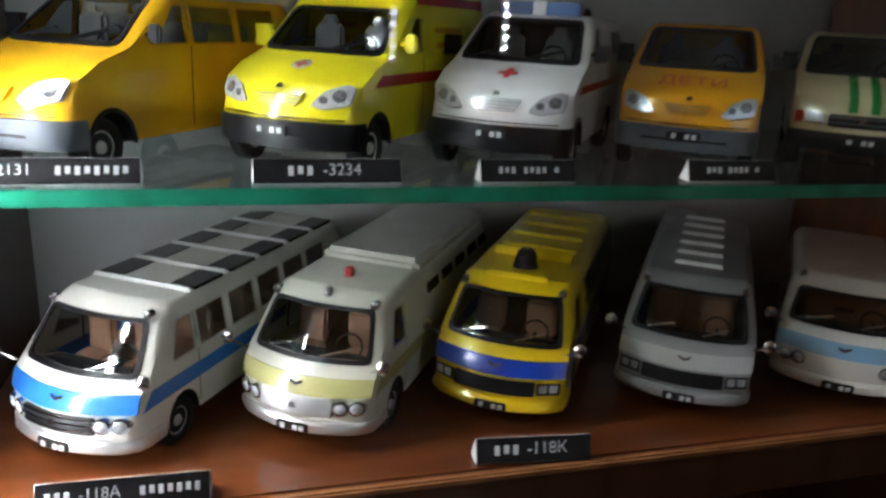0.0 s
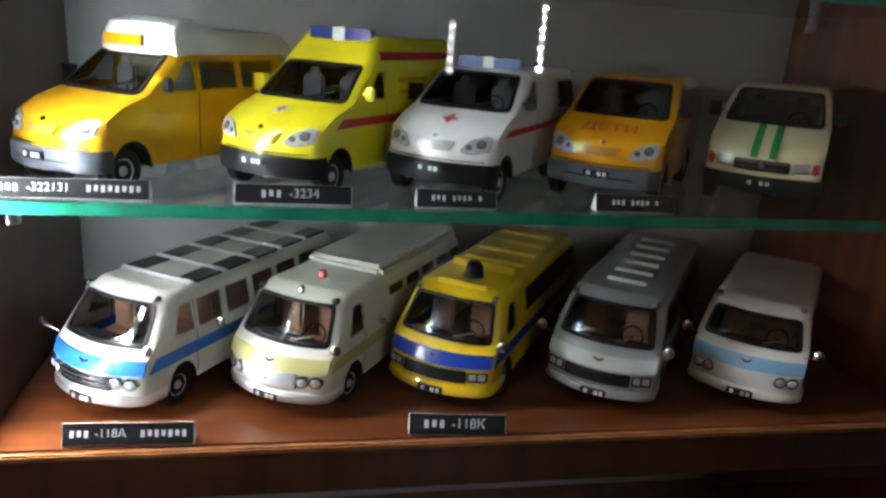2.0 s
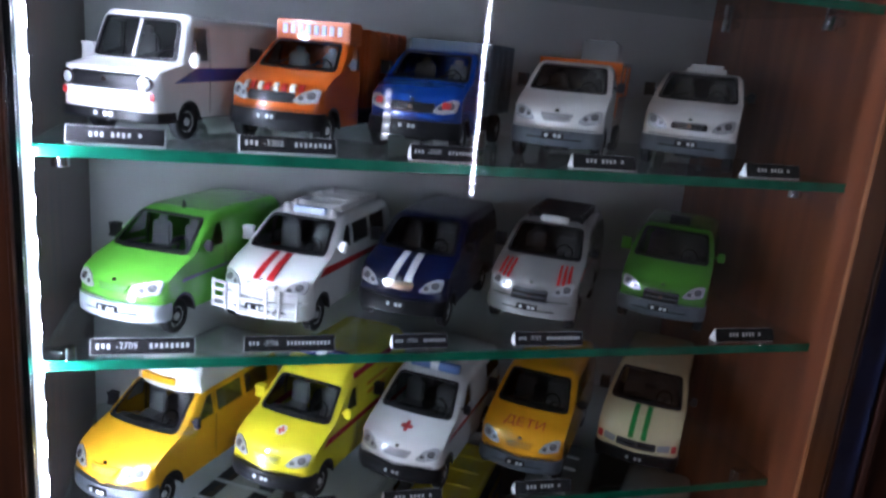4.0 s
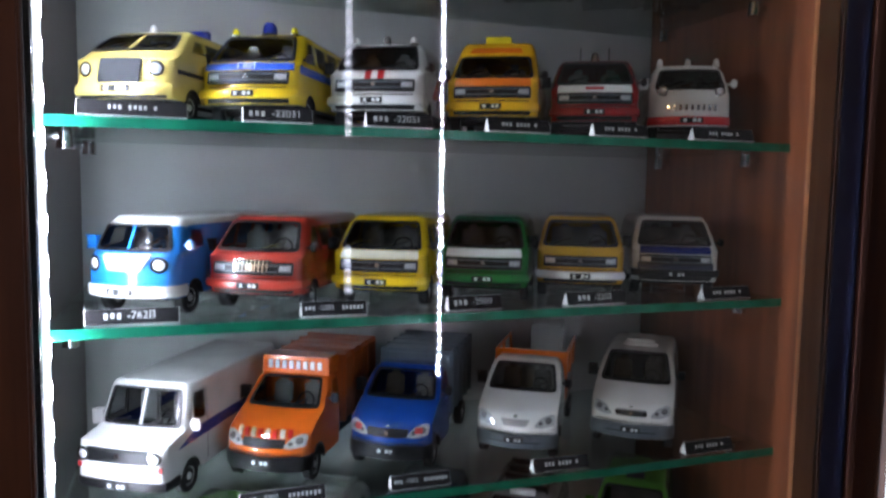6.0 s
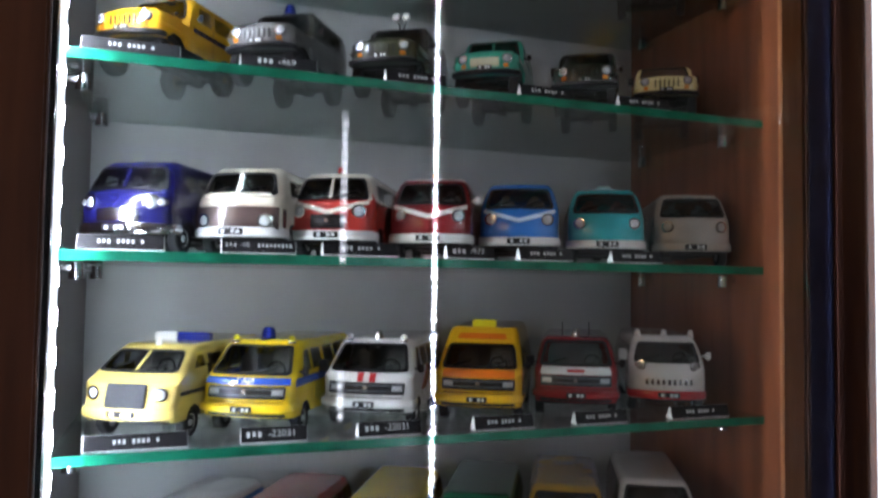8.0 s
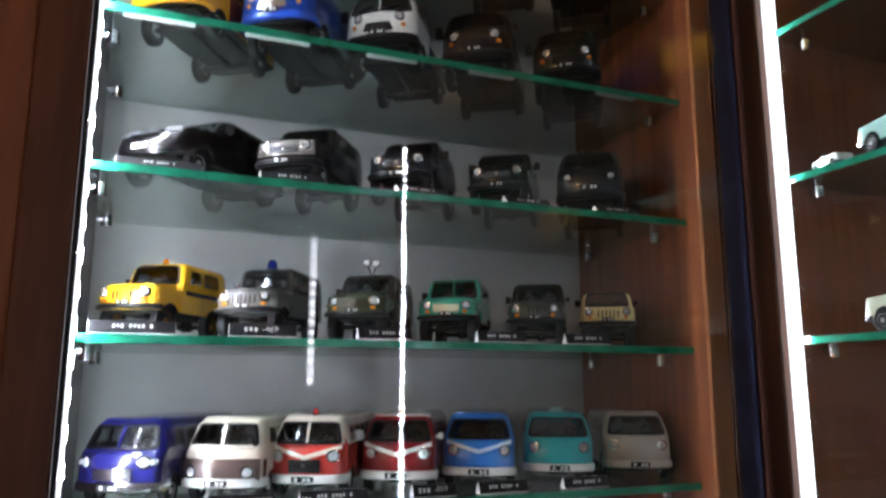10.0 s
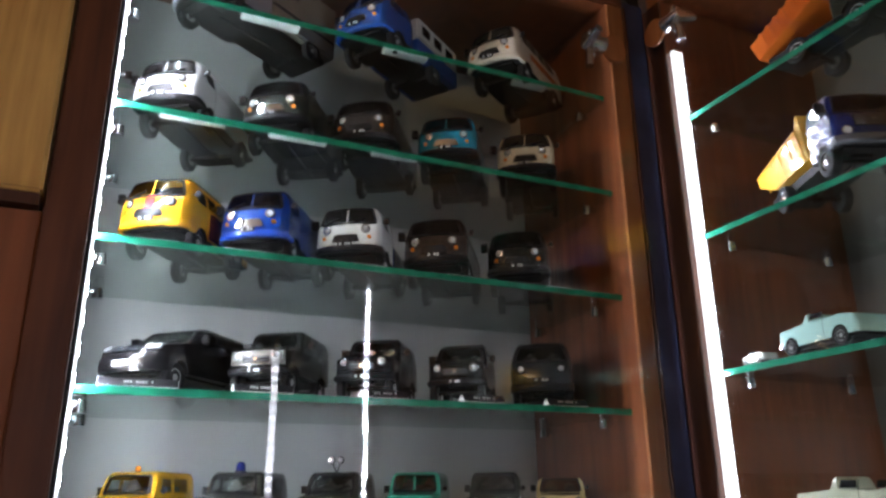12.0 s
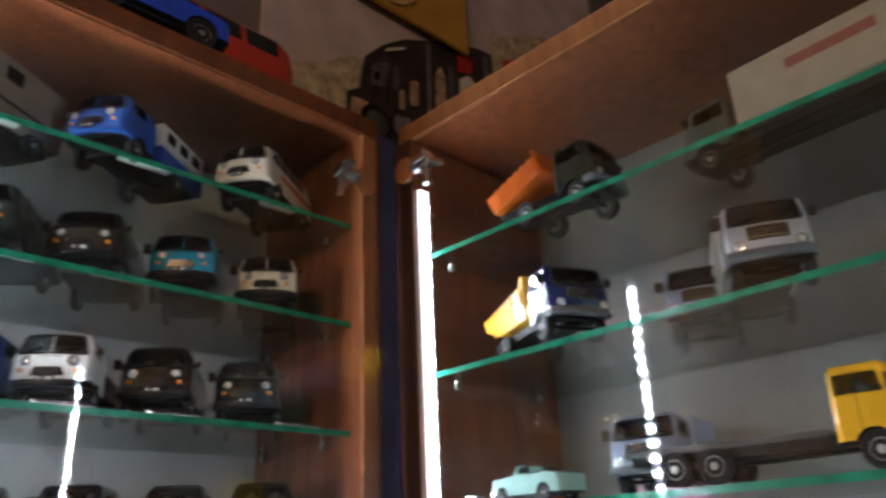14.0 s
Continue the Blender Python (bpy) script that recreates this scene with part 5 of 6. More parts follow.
def row_round_buses():
    z = shelf_z(6)
    c = round_bus(VIOLET, "glossy violet-blue model bus with twin headlamps", bumper=CHROME, W=44, split=VIOLET)
    c.lamps(True, 1.9, 22.5, 19, True)
    c.face([(-10, 13.5), (10, 13.5), (10, 19), (-10, 19)], "grille", CHROME, off=0.8)
    c.place(0.026, 0.024, z, 29)
    c = round_bus((0.70, 0.64, 0.52), "cream model bus over a dark brown lower body", split=(0.70, 0.64, 0.52), lamp_z=16)
    c.face([(-20.5, 9), (20.5, 9), (20.5, 22.5), (-20.5, 22.5)], "lower_nose", paint((0.07, 0.045, 0.04)), off=0.3)
    c.side([(4, 9.5), (9, 9.5), (9, 22), (4, 22)], "lower_side", paint((0.07, 0.03, 0.03)), rnd=0)
    c.side([(31, 9.5), (69, 9.5), (69, 22), (31, 22)], "lower_side", paint((0.16, 0.03, 0.03)), rnd=0)
    c.lamps(True, 1.9, 17, 15)
    c.face([(-17, 27.2), (17, 27.2), (16, 28.6), (-16, 28.6)], "brow", paint((0.70, 0.64, 0.52)), off=1.2)
    c.place(0.083, 0.022, z, 28)
    c = round_bus((0.55, 0.05, 0.035), "red and cream model ambulance van", vee=(0.72, 0.66, 0.55), bumper=WHITE_P, roof=((0.70, 0.64, 0.54), 30), split=(0.70, 0.64, 0.54))
    c.grille(8.5, 13.8, 20.5, BLACK, 2, BLACK)
    c.beacon(0, 22, RED_P, 1.6, 4.5)
    c.place(0.134, 0.022, z, 28)
    c = round_bus(MAROON, "dark red model minibus with a pale vee", vee=(0.70, 0.68, 0.66), roof=((0.70, 0.66, 0.62), 41.5))
    c.mirrors(WHITE_P, 31, 0.7)
    c.beacon(0, 22, AMBER, 1.5, 4)
    c.place(0.193, 0.020, z, 27)
    round_bus((0.03, 0.17, 0.55), "blue model minibus with a pale vee", vee=(0.55, 0.65, 0.80)).place(0.251, 0.020, z, 27)
    c = round_bus((0.03, 0.36, 0.40), "turquoise model minibus with a roof vent")
    c.lump("roof_vent", paint((0.3, 0.5, 0.52)), -4, 4, 22, 28, 3)
    c.place(0.313, 0.020, z, 27)
    round_bus((0.40, 0.37, 0.34), "grey model minibus with dull paint", bumper=paint((0.45, 0.42, 0.38))).place(0.379, 0.018, z, 26)


def jeep(colour, label, roof=None, open_top=False, **over):
    c = Car("jeep", colour, label, "model jeep", roof=roof, group="model jeeps on a glass shelf", pane=22, rim=paint(tuple(q * 0.25 for q in colour)), tw=6.0, **over)
    # radiator panel with slots, wings and round lamps
    for k in range(6):
        x = -7.4 + 2.9 * k
        c.face([(x, 22), (x + 0.9, 22), (x + 0.9, 27), (x, 27)], "grille_slot", BLACK, off=0.25, rnd=0.3)
    c.lamps(True, 2.7, 26.2, 13.8)
    c.bumper(BLACK, 16.2, 19.4, 3.2)
    c.plate(20.2, 4.5, out=1.0)
    for sg in (-1, 1):
        c.face([(sg * 11.5, 20.6), (sg * 14.5, 20.6), (sg * 14.5, 22.2), (sg * 11.5, 22.2)], "side_lamp", AMBER, off=0.7, rnd=0.4)
        a, b = sorted((sg * 15.5, sg * 21.2))
        bm = boxes((a, b, 5, 29, 22.4, 24.6), bevel=1.0)
        box(bm, a, b, 26.6, 29, 17, 24, 0.8)
        for v in bm.verts:
            v.co = v.co * c.s
        part("wing", bm, paint(colour), c.root)
    c.mirrors(BLACK, 36, 0.7)
    return c


def row_jeeps():
    z = shelf_z(7)
    c = jeep(YELLOW, "yellow model jeep with a dark side stripe")
    c.side([(34, 27.5), (89, 27.5), (89, 30.5), (34, 30.5)], "stripe", paint((0.05, 0.03, 0.05)), rnd=0)
    c.beacon(0, 42, AMBER, 2.0, 4.5)
    c.place(0.025, 0.026, z, 34)
    c = jeep((0.13, 0.13, 0.125), "grey model jeep with a blue beacon and dark hood", roof=((0.05, 0.05, 0.04), 32))
    c.beacon(0, 42, BLUE_LENS, 3.6, 7.5)
    c.place(0.093, 0.022, z, 33)
    c = jeep(OLIVE, "olive model jeep with a canvas roof", roof=((0.045, 0.045, 0.04), 33))
    for x in (-3.4, 3.4):
        bm = lathe(bmesh.new(), [(0.6, 1.6), (-1.0, 2.9), (-1.6, 2.7)], (x, 42, 57), "y", 16)
        rod(bm, (x, 42, 56), (0, 43, 47.5), 0.5, seg=6)
        bmesh.ops.scale(bm, vec=(c.s, c.s, c.s), verts=bm.verts)
        lamp = part("searchlight", bm, BLACK, c.root, "round roof searchlight in a dark rim")
        bm = lathe(bmesh.new(), [(-1.3, 2.0), (-1.9, 1.9), (-2.1, 0.8)], (x, 42, 57), "y", 14)
        bmesh.ops.scale(bm, vec=(c.s, c.s, c.s), verts=bm.verts)
        part("lens", bm, LENS, lamp)
    c.place(0.163, 0.022, z, 33)
    c = jeep((0.05, 0.34, 0.24), "turquoise-green model jeep with a hard top", split=(0.05, 0.34, 0.24))
    c.face([(-9, 21), (9, 21), (9, 26), (-9, 26)], "nose_panel", paint((0.45, 0.42, 0.28)), off=0.7)
    c.place(0.228, 0.022, z, 33)
    jeep((0.014, 0.016, 0.008), "dark olive model jeep with a closed body").place(0.297, 0.022, z, 33)
    c = jeep((0.70, 0.60, 0.28), "cream model jeep with an open body", prof=[(1, 16), (0, 19), (0.3, 27), (3, 30), (30, 32.6), (32.6, 43.6), (33.6, 43.8), (34.4, 43.4), (34.8, 33.4), (90, 33), (90, 28), (90, 16)], ws=(33.4, 43.0), wins=False, bare=True, seats=(0.20, 0.12, 0.07))
    c.place(0.359, 0.022, z, 33)


def dark_suv(colour, label, kind="suv", **over):
    c = Car(kind, colour, label, "model off-roader", group="dark model off-roaders", **dict(dict(scale=1.08), **over))
    c.grille(9, 21, 25, BLACK, 2, GREY_PLASTIC)
    if kind == "suv":
        c.lamps(False, 2.4, 24.5, 15.5, wide=4)
        c.bumper(paint(colour), 11, 18.5, 1.5)
        c.plate(15, 5, CARD_WHITE, BLACK)
    else:
        c.lamps(True, 2.7, 26.2, 13.6)
        c.bumper(BLACK, 14, 18, 3)
        c.plate(16, 5, out=4)
    c.mirrors(BLACK)
    return c


def row_dark():
    z = shelf_z(8)
    c = dark_suv(BLACKC, "glossy black model estate off-roader", scale=1.14, L=106, ra=84, prof=[(1, 11), (0, 15), (1, 22), (5, 26), (30, 30), (44, 41), (52, 43.5), (98, 42.5), (104, 37), (106, 26), (106, 11)], ws=(30.4, 40.6))
    c.place(0.029, 0.022, z, 42)
    c = dark_suv((0.010, 0.011, 0.010), "black model off-roader with a grey nose and square lamps", "jeep")
    c.face([(-18.5, 20), (18.5, 20), (18, 29.2), (-18, 29.2)], "nose_panel", paint((0.13, 0.125, 0.115)), off=0.3)
    for sg in (-1, 1):
        c.face([(sg * 10, 22.6), (sg * 17, 22.6), (sg * 17, 28.4), (sg * 10, 28.4)], "headlight", LENS, off=0.8, label="square headlight")
    c.place(0.114, 0.020, z, 35)
    c = dark_suv((0.007, 0.009, 0.012), "black model jeep with a canvas roof", "jeep")
    c.place(0.191, 0.020, z, 35)
    c = dark_suv((0.005, 0.006, 0.006), "black model off-roader with round lamps", "jeep")
    c.lump("roof_rack", BLACK, -16, 16, 44, 80, 2)
    c.place(0.267, 0.020, z, 35)
    c = Car("loaf", (0.005, 0.008, 0.010), "black model one-box car with a rounded nose", "model car", W=43)
    c.lamps(True, 2.4, 27, 14, bezel=BLACK)
    c.bumper(BLACK, 12, 17)
    c.plate(19)
    c.place(0.344, 0.018, z, 35)


def loaf(colour, label, grille=None, low=None, category="model minibus", **over):
    over.setdefault("split", colour)
    c = Car("loaf", colour, label, category, group="rounded model minibuses", **over)
    c.lamps(True, 2.6, 27.6, 13.0)
    c.face([(-9.5, 18.5), (9.5, 18.5), (7.5, 23.5), (-7.5, 23.5)], "grille", grille or BLACK, off=0.4, rnd=1.2)
    for sg in (-1, 1):
        c.face([(sg * 14, 21), (sg * 16.5, 21), (sg * 16.5, 23), (sg * 14, 23)], "indicator", AMBER, off=0.6)
    c.bumper(low or BLACK, 12.5, 16.8, 2.4)
    c.plate(16.6, 5, out=2.8)
    c.mirrors(BLACK, 35, 0.8)
    c.lump("lamp_brow", paint(colour), -6, 6, 1.2, 4, 0, "", 1.0, 0.4, 31)
    return c


def row_loaf_a():
    z = shelf_z(9)
    c = loaf((0.76, 0.33, 0.008), "orange-yellow model minibus with red sides", low=paint((0.76, 0.33, 0.008)), pane=16)
    c.face([(-3.4, 24), (3.4, 24), (2.8, 32), (-2.8, 32)], "stripe", RED_P, off=0.3)
    c.side([(34, 14), (67, 14), (67, 31.4), (34, 31.4)], "red_panel", paint((0.20, 0.02, 0.012)), rnd=0.5)
    c.side([(67.4, 25), (97, 25), (97, 31.4), (67.4, 31.4)], "red_panel", paint((0.20, 0.02, 0.012)), rnd=0.5)
    c.lump("roof_rack", BLACK, -15, 15, 26, 60, 2.4, "dark roof rack")
    c.place(0.033, 0.018, z, 34)
    loaf((0.005, 0.047, 0.27), "deep blue model van", CHROME, paint((0.012, 0.06, 0.40)), "model van", wins=False).place(0.101, 0.014, z, 34)
    c = loaf(WHITE, "white model pickup with a blue load bed", category="model pickup", L=48, ra=77, full=100, prof=[(2, 13), (0, 18), (0.3, 25), (1.6, 30.4), (2.8, 31.8), (6.6, 44), (13, 47), (42, 47), (47, 43), (48, 28), (48, 13)])
    bm = boxes((-21, 21, 50, 100, 15, 30), bevel=0.8)
    for v in bm.verts:
        v.co = v.co * c.s
    part("load_bed", bm, paint((0.015, 0.05, 0.20)), c.root, "dark blue load bed")
    c.place(0.175, 0.018, z, 34)
    c = loaf((0.020, 0.011, 0.007), "dark brown model minibus")
    c.place(0.248, 0.016, z, 34)
    loaf((0.008, 0.010, 0.009), "dark green-black model minibus").place(0.325, 0.016, z, 35)


def row_loaf_b():
    z = shelf_z(10)
    c = loaf(WHITE, "plain white model van", category="model van", wins=False)
    c.place(0.031, 0.018, z, 34)
    c = loaf((0.018, 0.024, 0.020), "dark green model minibus with bright nose trim", CHROME)
    c.place(0.111, 0.016, z, 34)
    loaf((0.018, 0.013, 0.009), "dark brown model van", category="model van", wins=False).place(0.184, 0.018, z, 34)
    loaf((0.008, 0.20, 0.30), "teal model van with a bright grille", CHROME, category="model van", wins=False).place(0.260, 0.016, z, 34)
    loaf((0.68, 0.62, 0.46), "cream model minibus with a black grille").place(0.338, 0.016, z, 35)


def camper(colour, label, boxc, high, **over):
    c = Car("cab", colour, label, "model camper", scale=1.1, roof=None, full=118, group="model campers", **over)
    bm = boxes((-23, 23, 52, 120, 12, high), bevel=1.8)
    for v in bm.verts:
        v.co = v.co * c.s
    hut = part("living_box", bm, paint(boxc), c.root, "boxy living cabin")
    for y in (64,):
        for sg in (-1, 1):
            bm = boxes((sg * 22.6, sg * 23.5, y, y + 14, high - 17, high - 7), bevel=0.3)
            for v in bm.verts:
                v.co = v.co * c.s
            part("cabin_window", bm, WINDOW, hut)
    return c


def row_campers():
    z = shelf_z(11)
    c = camper((0.24, 0.235, 0.26), "silver model motor caravan with a beige cabin", (0.22, 0.185, 0.145), 57)
    c.lamps(False, 3.2)
    c.bumper(paint((0.26, 0.26, 0.28)), 8.5, 18)
    c.grille(9, 14, 19, BLACK)
    bm = boxes((-23.6, 23.6, 54, 119, 24, 26), bevel=0.2)
    for v in bm.verts:
        v.co = v.co * c.s
    part("stripe", bm, BLACK, c.root)
    c.lump("roof_pod", BLACK, -8, 8, 48, 54, 4)
    c.place(0.042, 0.014, z, 58)
    c = loaf((0.013, 0.08, 0.34), "blue model pickup with a white camper shell", low=paint((0.013, 0.08, 0.34)), category="model camper", L=48, ra=77, full=112, prof=[(2, 13), (0, 18), (0.3, 25), (1.6, 30.4), (2.8, 31.8), (6.6, 44), (13, 47), (42, 47), (47, 43), (48, 28), (48, 13)])
    bm = boxes((-22, 22, 51, 112, 14, 28), bevel=0.8)
    for v in bm.verts:
        v.co = v.co * c.s
    part("load_bed", bm, paint((0.02, 0.08, 0.34)), c.root, "blue load bed")
    bm = boxes((-22, 22, 51, 112, 28.3, 47), bevel=1.5)
    for v in bm.verts:
        v.co = v.co * c.s
    shell = part("camper_shell", bm, paint((0.62, 0.60, 0.55)), c.root, "white camper shell")
    for k in range(3):
        for sg in (-1, 1):
            bm = boxes((sg * 21.6, sg * 22.5, 57 + 18 * k, 68 + 18 * k, 34, 42), bevel=0.3)
            for v in bm.verts:
                v.co = v.co * c.s
            part("shell_window", bm, WINDOW, shell)
    c.place(0.176, 0.014, z, 55)
    c = loaf((0.64, 0.58, 0.46), "cream model minibus with an orange side band", category="model camper", pane=17, low=paint((0.64, 0.58, 0.46)))
    c.side([(30, 24), (99, 24), (99, 29), (30, 29)], "stripe", paint((0.45, 0.14, 0.03)), rnd=0)
    c.place(0.302, 0.012, z, 56)


# ---------------------------------------------------------------- name cards
def name_card(x, y, z, w, words, yaw=0.0, h=0.0090, deep=0.008, lean=0.003):
    """A folded card with a black face that leans back, with white figures or bars of lettering."""
    t = new("name_card")
    tagged(t, "small folded black name card with white lettering", "name card", "name cards")
    bm = bmesh.new()
    a = [bm.verts.new((sx * w / 2, py, pz)) for sx in (-1, 1) for py, pz in ((0, 0), (lean, h), (deep, 0))]
    bm.faces.new((a[0], a[3], a[4], a[1]))
    bm.faces.new((a[1], a[4], a[5], a[2]))
    bm.faces.new((a[0], a[2], a[5], a[3]))
    bm.faces.new((a[0], a[1], a[2]))
    bm.faces.new((a[3], a[5], a[4]))
    bmesh.ops.bevel(bm, geom=bm.edges[:], offset=0.0003, segments=1, affect="EDGES")
    part("card", bm, CARD_WHITE, t, "white folded card")
    bm = boxes((-w / 2 + 0.0003, w / 2 - 0.0003, -0.0005, 0.0002, 0.0005, h - 0.0003))
    for v in bm.verts:
        v.co.y += lean * v.co.z / h
    part("face_panel", bm, CARD_BLACK, t, "black printed face")
    words, tail = words.split("|") if "|" in words else (words, "0")
    size = min(h * (0.66 if words else 0.5), 0.9 * w / (0.56 * (4 + len(words) + int(tail))))
    cw = size * 0.56
    signs = 4 + len(words) + int(tail) if words else 10
    left = -signs * cw / 2
    if words:
        me = text_mesh(words, size)
        me.transform(Matrix.Translation((left + (3.4 + len(words) / 2) * cw, lean * 0.55 - 0.0007, h * 0.56)) @ pose(0, 0, 0, math.degrees(math.atan2(h, lean)), 0, 0))
        me.materials.append(INK_WHITE)
        ob = new("lettering", me)
        ob.parent = t
    bars = [k for k in range(signs) if (k < 3 or k > 4 + len(words) if words else k not in (3, 8))]
    bm = boxes(*[(left + (k + 0.2) * cw, left + (k + 0.74) * cw, -0.0008, -0.0004, h * 0.56 - size * (0.30 - 0.08 * (k % 2)), h * 0.56 + size * 0.22) for k in bars])
    for v in bm.verts:
        v.co.y += lean * v.co.z / h
    part("marking", bm, INK_WHITE, t, "white bars of lettering")
    t.matrix_basis = pose(x, y, z + 0.0004, 0, 0, yaw)


def name_cards():
    name_card(0.055, -0.004, BASE, 0.050, "-118А|8", -2)
    name_card(0.188, -0.005, BASE, 0.042, "-118К", -6)
    rows = {
        1: [(0.036, 0.056, "-322131|9"), (0.118, 0.046, "-3234"), (0.184, 0.034, ""), (0.263, 0.036, "")],
        2: [(0.045, 0.046, "-2705|9"), (0.112, 0.044, "-2705|13"), (0.178, 0.030, "-2705|9"), (0.250, 0.040, "-2752|13"), (0.375, 0.040, "")],
        3: [(0.035, 0.040, ""), (0.108, 0.044, "-3302|9"), (0.182, 0.034, "-3302|9"), (0.268, 0.036, ""), (0.372, 0.036, "")],
        4: [(0.038, 0.042, "-762В"), (0.134, 0.034, "-2203|7"), (0.212, 0.032, "-2909"), (0.288, 0.040, "-2203"), (0.380, 0.036, "")],
        5: [(0.040, 0.048, ""), (0.106, 0.034, "-22031"), (0.168, 0.036, "-22031"), (0.236, 0.038, ""), (0.300, 0.036, ""), (0.372, 0.044, "")],
        6: [(0.030, 0.040, ""), (0.096, 0.038, "-10|10"), (0.150, 0.042, ""), (0.214, 0.030, "-977"), (0.262, 0.036, ""), (0.325, 0.036, "")],
        7: [(0.032, 0.046, ""), (0.104, 0.040, "-469"), (0.180, 0.036, ""), (0.262, 0.036, ""), (0.33, 0.036, "")],
        8: [(0.040, 0.048, ""), (0.118, 0.040, ""), (0.205, 0.036, ""), (0.285, 0.036, ""), (0.36, 0.036, "")],
        9: [(0.034, 0.042, ""), (0.107, 0.042, ""), (0.185, 0.036, ""), (0.262, 0.036, ""), (0.370, 0.036, "")],
        10: [(0.056, 0.046, ""), (0.134, 0.044, ""), (0.213, 0.038, "")],
        11: [(0.107, 0.046, ""), (0.222, 0.040, ""), (0.345, 0.034, "")],
    }
    for k, cards in rows.items():
        for x, w, words in cards:
            flat = dict(h=0.0045, deep=0.017, lean=0.0125) if k > 8 else dict(h=0.0064, deep=0.013, lean=0.006) if k == 8 else dict(h=0.0078, deep=0.007)
            name_card(x, 0.012 if k == 1 else 0.0035 if k < 9 else 0.0015, shelf_z(k), w, words, random.uniform(-3, 2), **flat)


# ---------------------------------------------------------------- corner showcase
def heavy_lorry(colour, label, x, y, z, yaw, load, load_colour, high=52, L=150, bumper=GREY_PLASTIC, rim=RIM):
    """A bonnet-less lorry with a box, tipper or flat load."""
    c = Car("cab", colour, label, "model lorry", group="model lorries in the corner showcase", L=44, W=50, r=10.5, fa=22, ra=L - 34, zb=16, full=L, tw=7, rim=rim,
            prof=[(1, 16), (0, 21), (0.5, 30), (2, 37), (4, 39), (8, 54), (13, 57), (40, 57), (43, 54), (44, 38), (44, 16)], ws=(39.6, 53.4), hl=24, hls=17, belt=38, tum=0.06, crown=3)
    c.lamps(True, 3.0, 24, 18)
    c.grille(12, 27, 36, BLACK, 4)
    c.bumper(bumper, 15, 21, 3)
    c.mirrors(BLACK, 44, 1.2)
    bm = bmesh.new()
    if load == "box":
        box(bm, -26, 26, 48, L, 24, high, 1.0)
    elif load == "dumper":
        # tub with a sloping upper edge, a tall headboard, side ribs and a kicked-up tail
        rows = []
        for bx in (-25, -22.5, 22.5, 25):
            rows.append([bm.verts.new((bx * (0.82 if bz < 30 else 1.0), by, bz)) for by, bz in ((50, 26), (L - 16, 26), (L, 34), (L + 2, 42), (56, high - 8), (52, high + 2), (49, high + 2))])
        for a, b in zip(rows, rows[1:]):
            for q in range(7):
                if not (a is rows[1] and q in (3, 4)):
                    bm.faces.new((a[q], a[(q + 1) % 7], b[(q + 1) % 7], b[q]))
        for row in rows:
            bm.faces.new(row)
        for sg in (-1, 1):
            for k in range(5):
                by = 54 + k * (L - 64) / 4
                rim_z = high - 9 - (high - 50) * (by - 56) / (L - 54)
                rod(bm, (sg * 20.8, by, 26.5), (sg * 25.6, by, rim_z), 1.0, seg=6)
            rod(bm, (sg * 25.4, 54, high - 8), (sg * 25.4, L + 1, 42), 1.1, seg=6)
    elif load == "tipper":
        box(bm, -25, 25, 48, L, 24, 27, 0.6)
        box(bm, -25, 25, 48, 50, 27, high, 0.5)
        for sg in (-1, 1):
            box(bm, min(sg * 23.5, sg * 25), max(sg * 23.5, sg * 25), 50, L, 27, high - 6, 0.4)
            for k in range(6):
                box(bm, min(sg * 25, sg * 26.5), max(sg * 25, sg * 26.5), 54 + k * (L - 60) / 6, 57 + k * (L - 60) / 6, 25, high - 6, 0.3)
        bmesh.ops.rotate(bm, cent=(0, L - 8, 24), matrix=Matrix.Rotation(radians(-22), 3, "X"), verts=bm.verts)
    else:
        box(bm, -22, 22, 46, L, 20, 24, 0.6)
    for v in bm.verts:
        v.co = v.co * c.s
    part("load_body", bm, paint(load_colour, 0.4), c.root, load + " load body")
    if L >= 160:
        for w in [o for o in c.root.children if o.name.startswith("wheel") and o.matrix_basis.translation.y > 0.05]:
            extra = share("wheel", w.data, c.root, Matrix.Translation((0, -0.026, 0)) @ w.matrix_basis)
            share("rim", w.children[0].data, extra, Matrix())
    c.root.matrix_basis = pose(x, y, z, 0, 0, yaw)
    return c


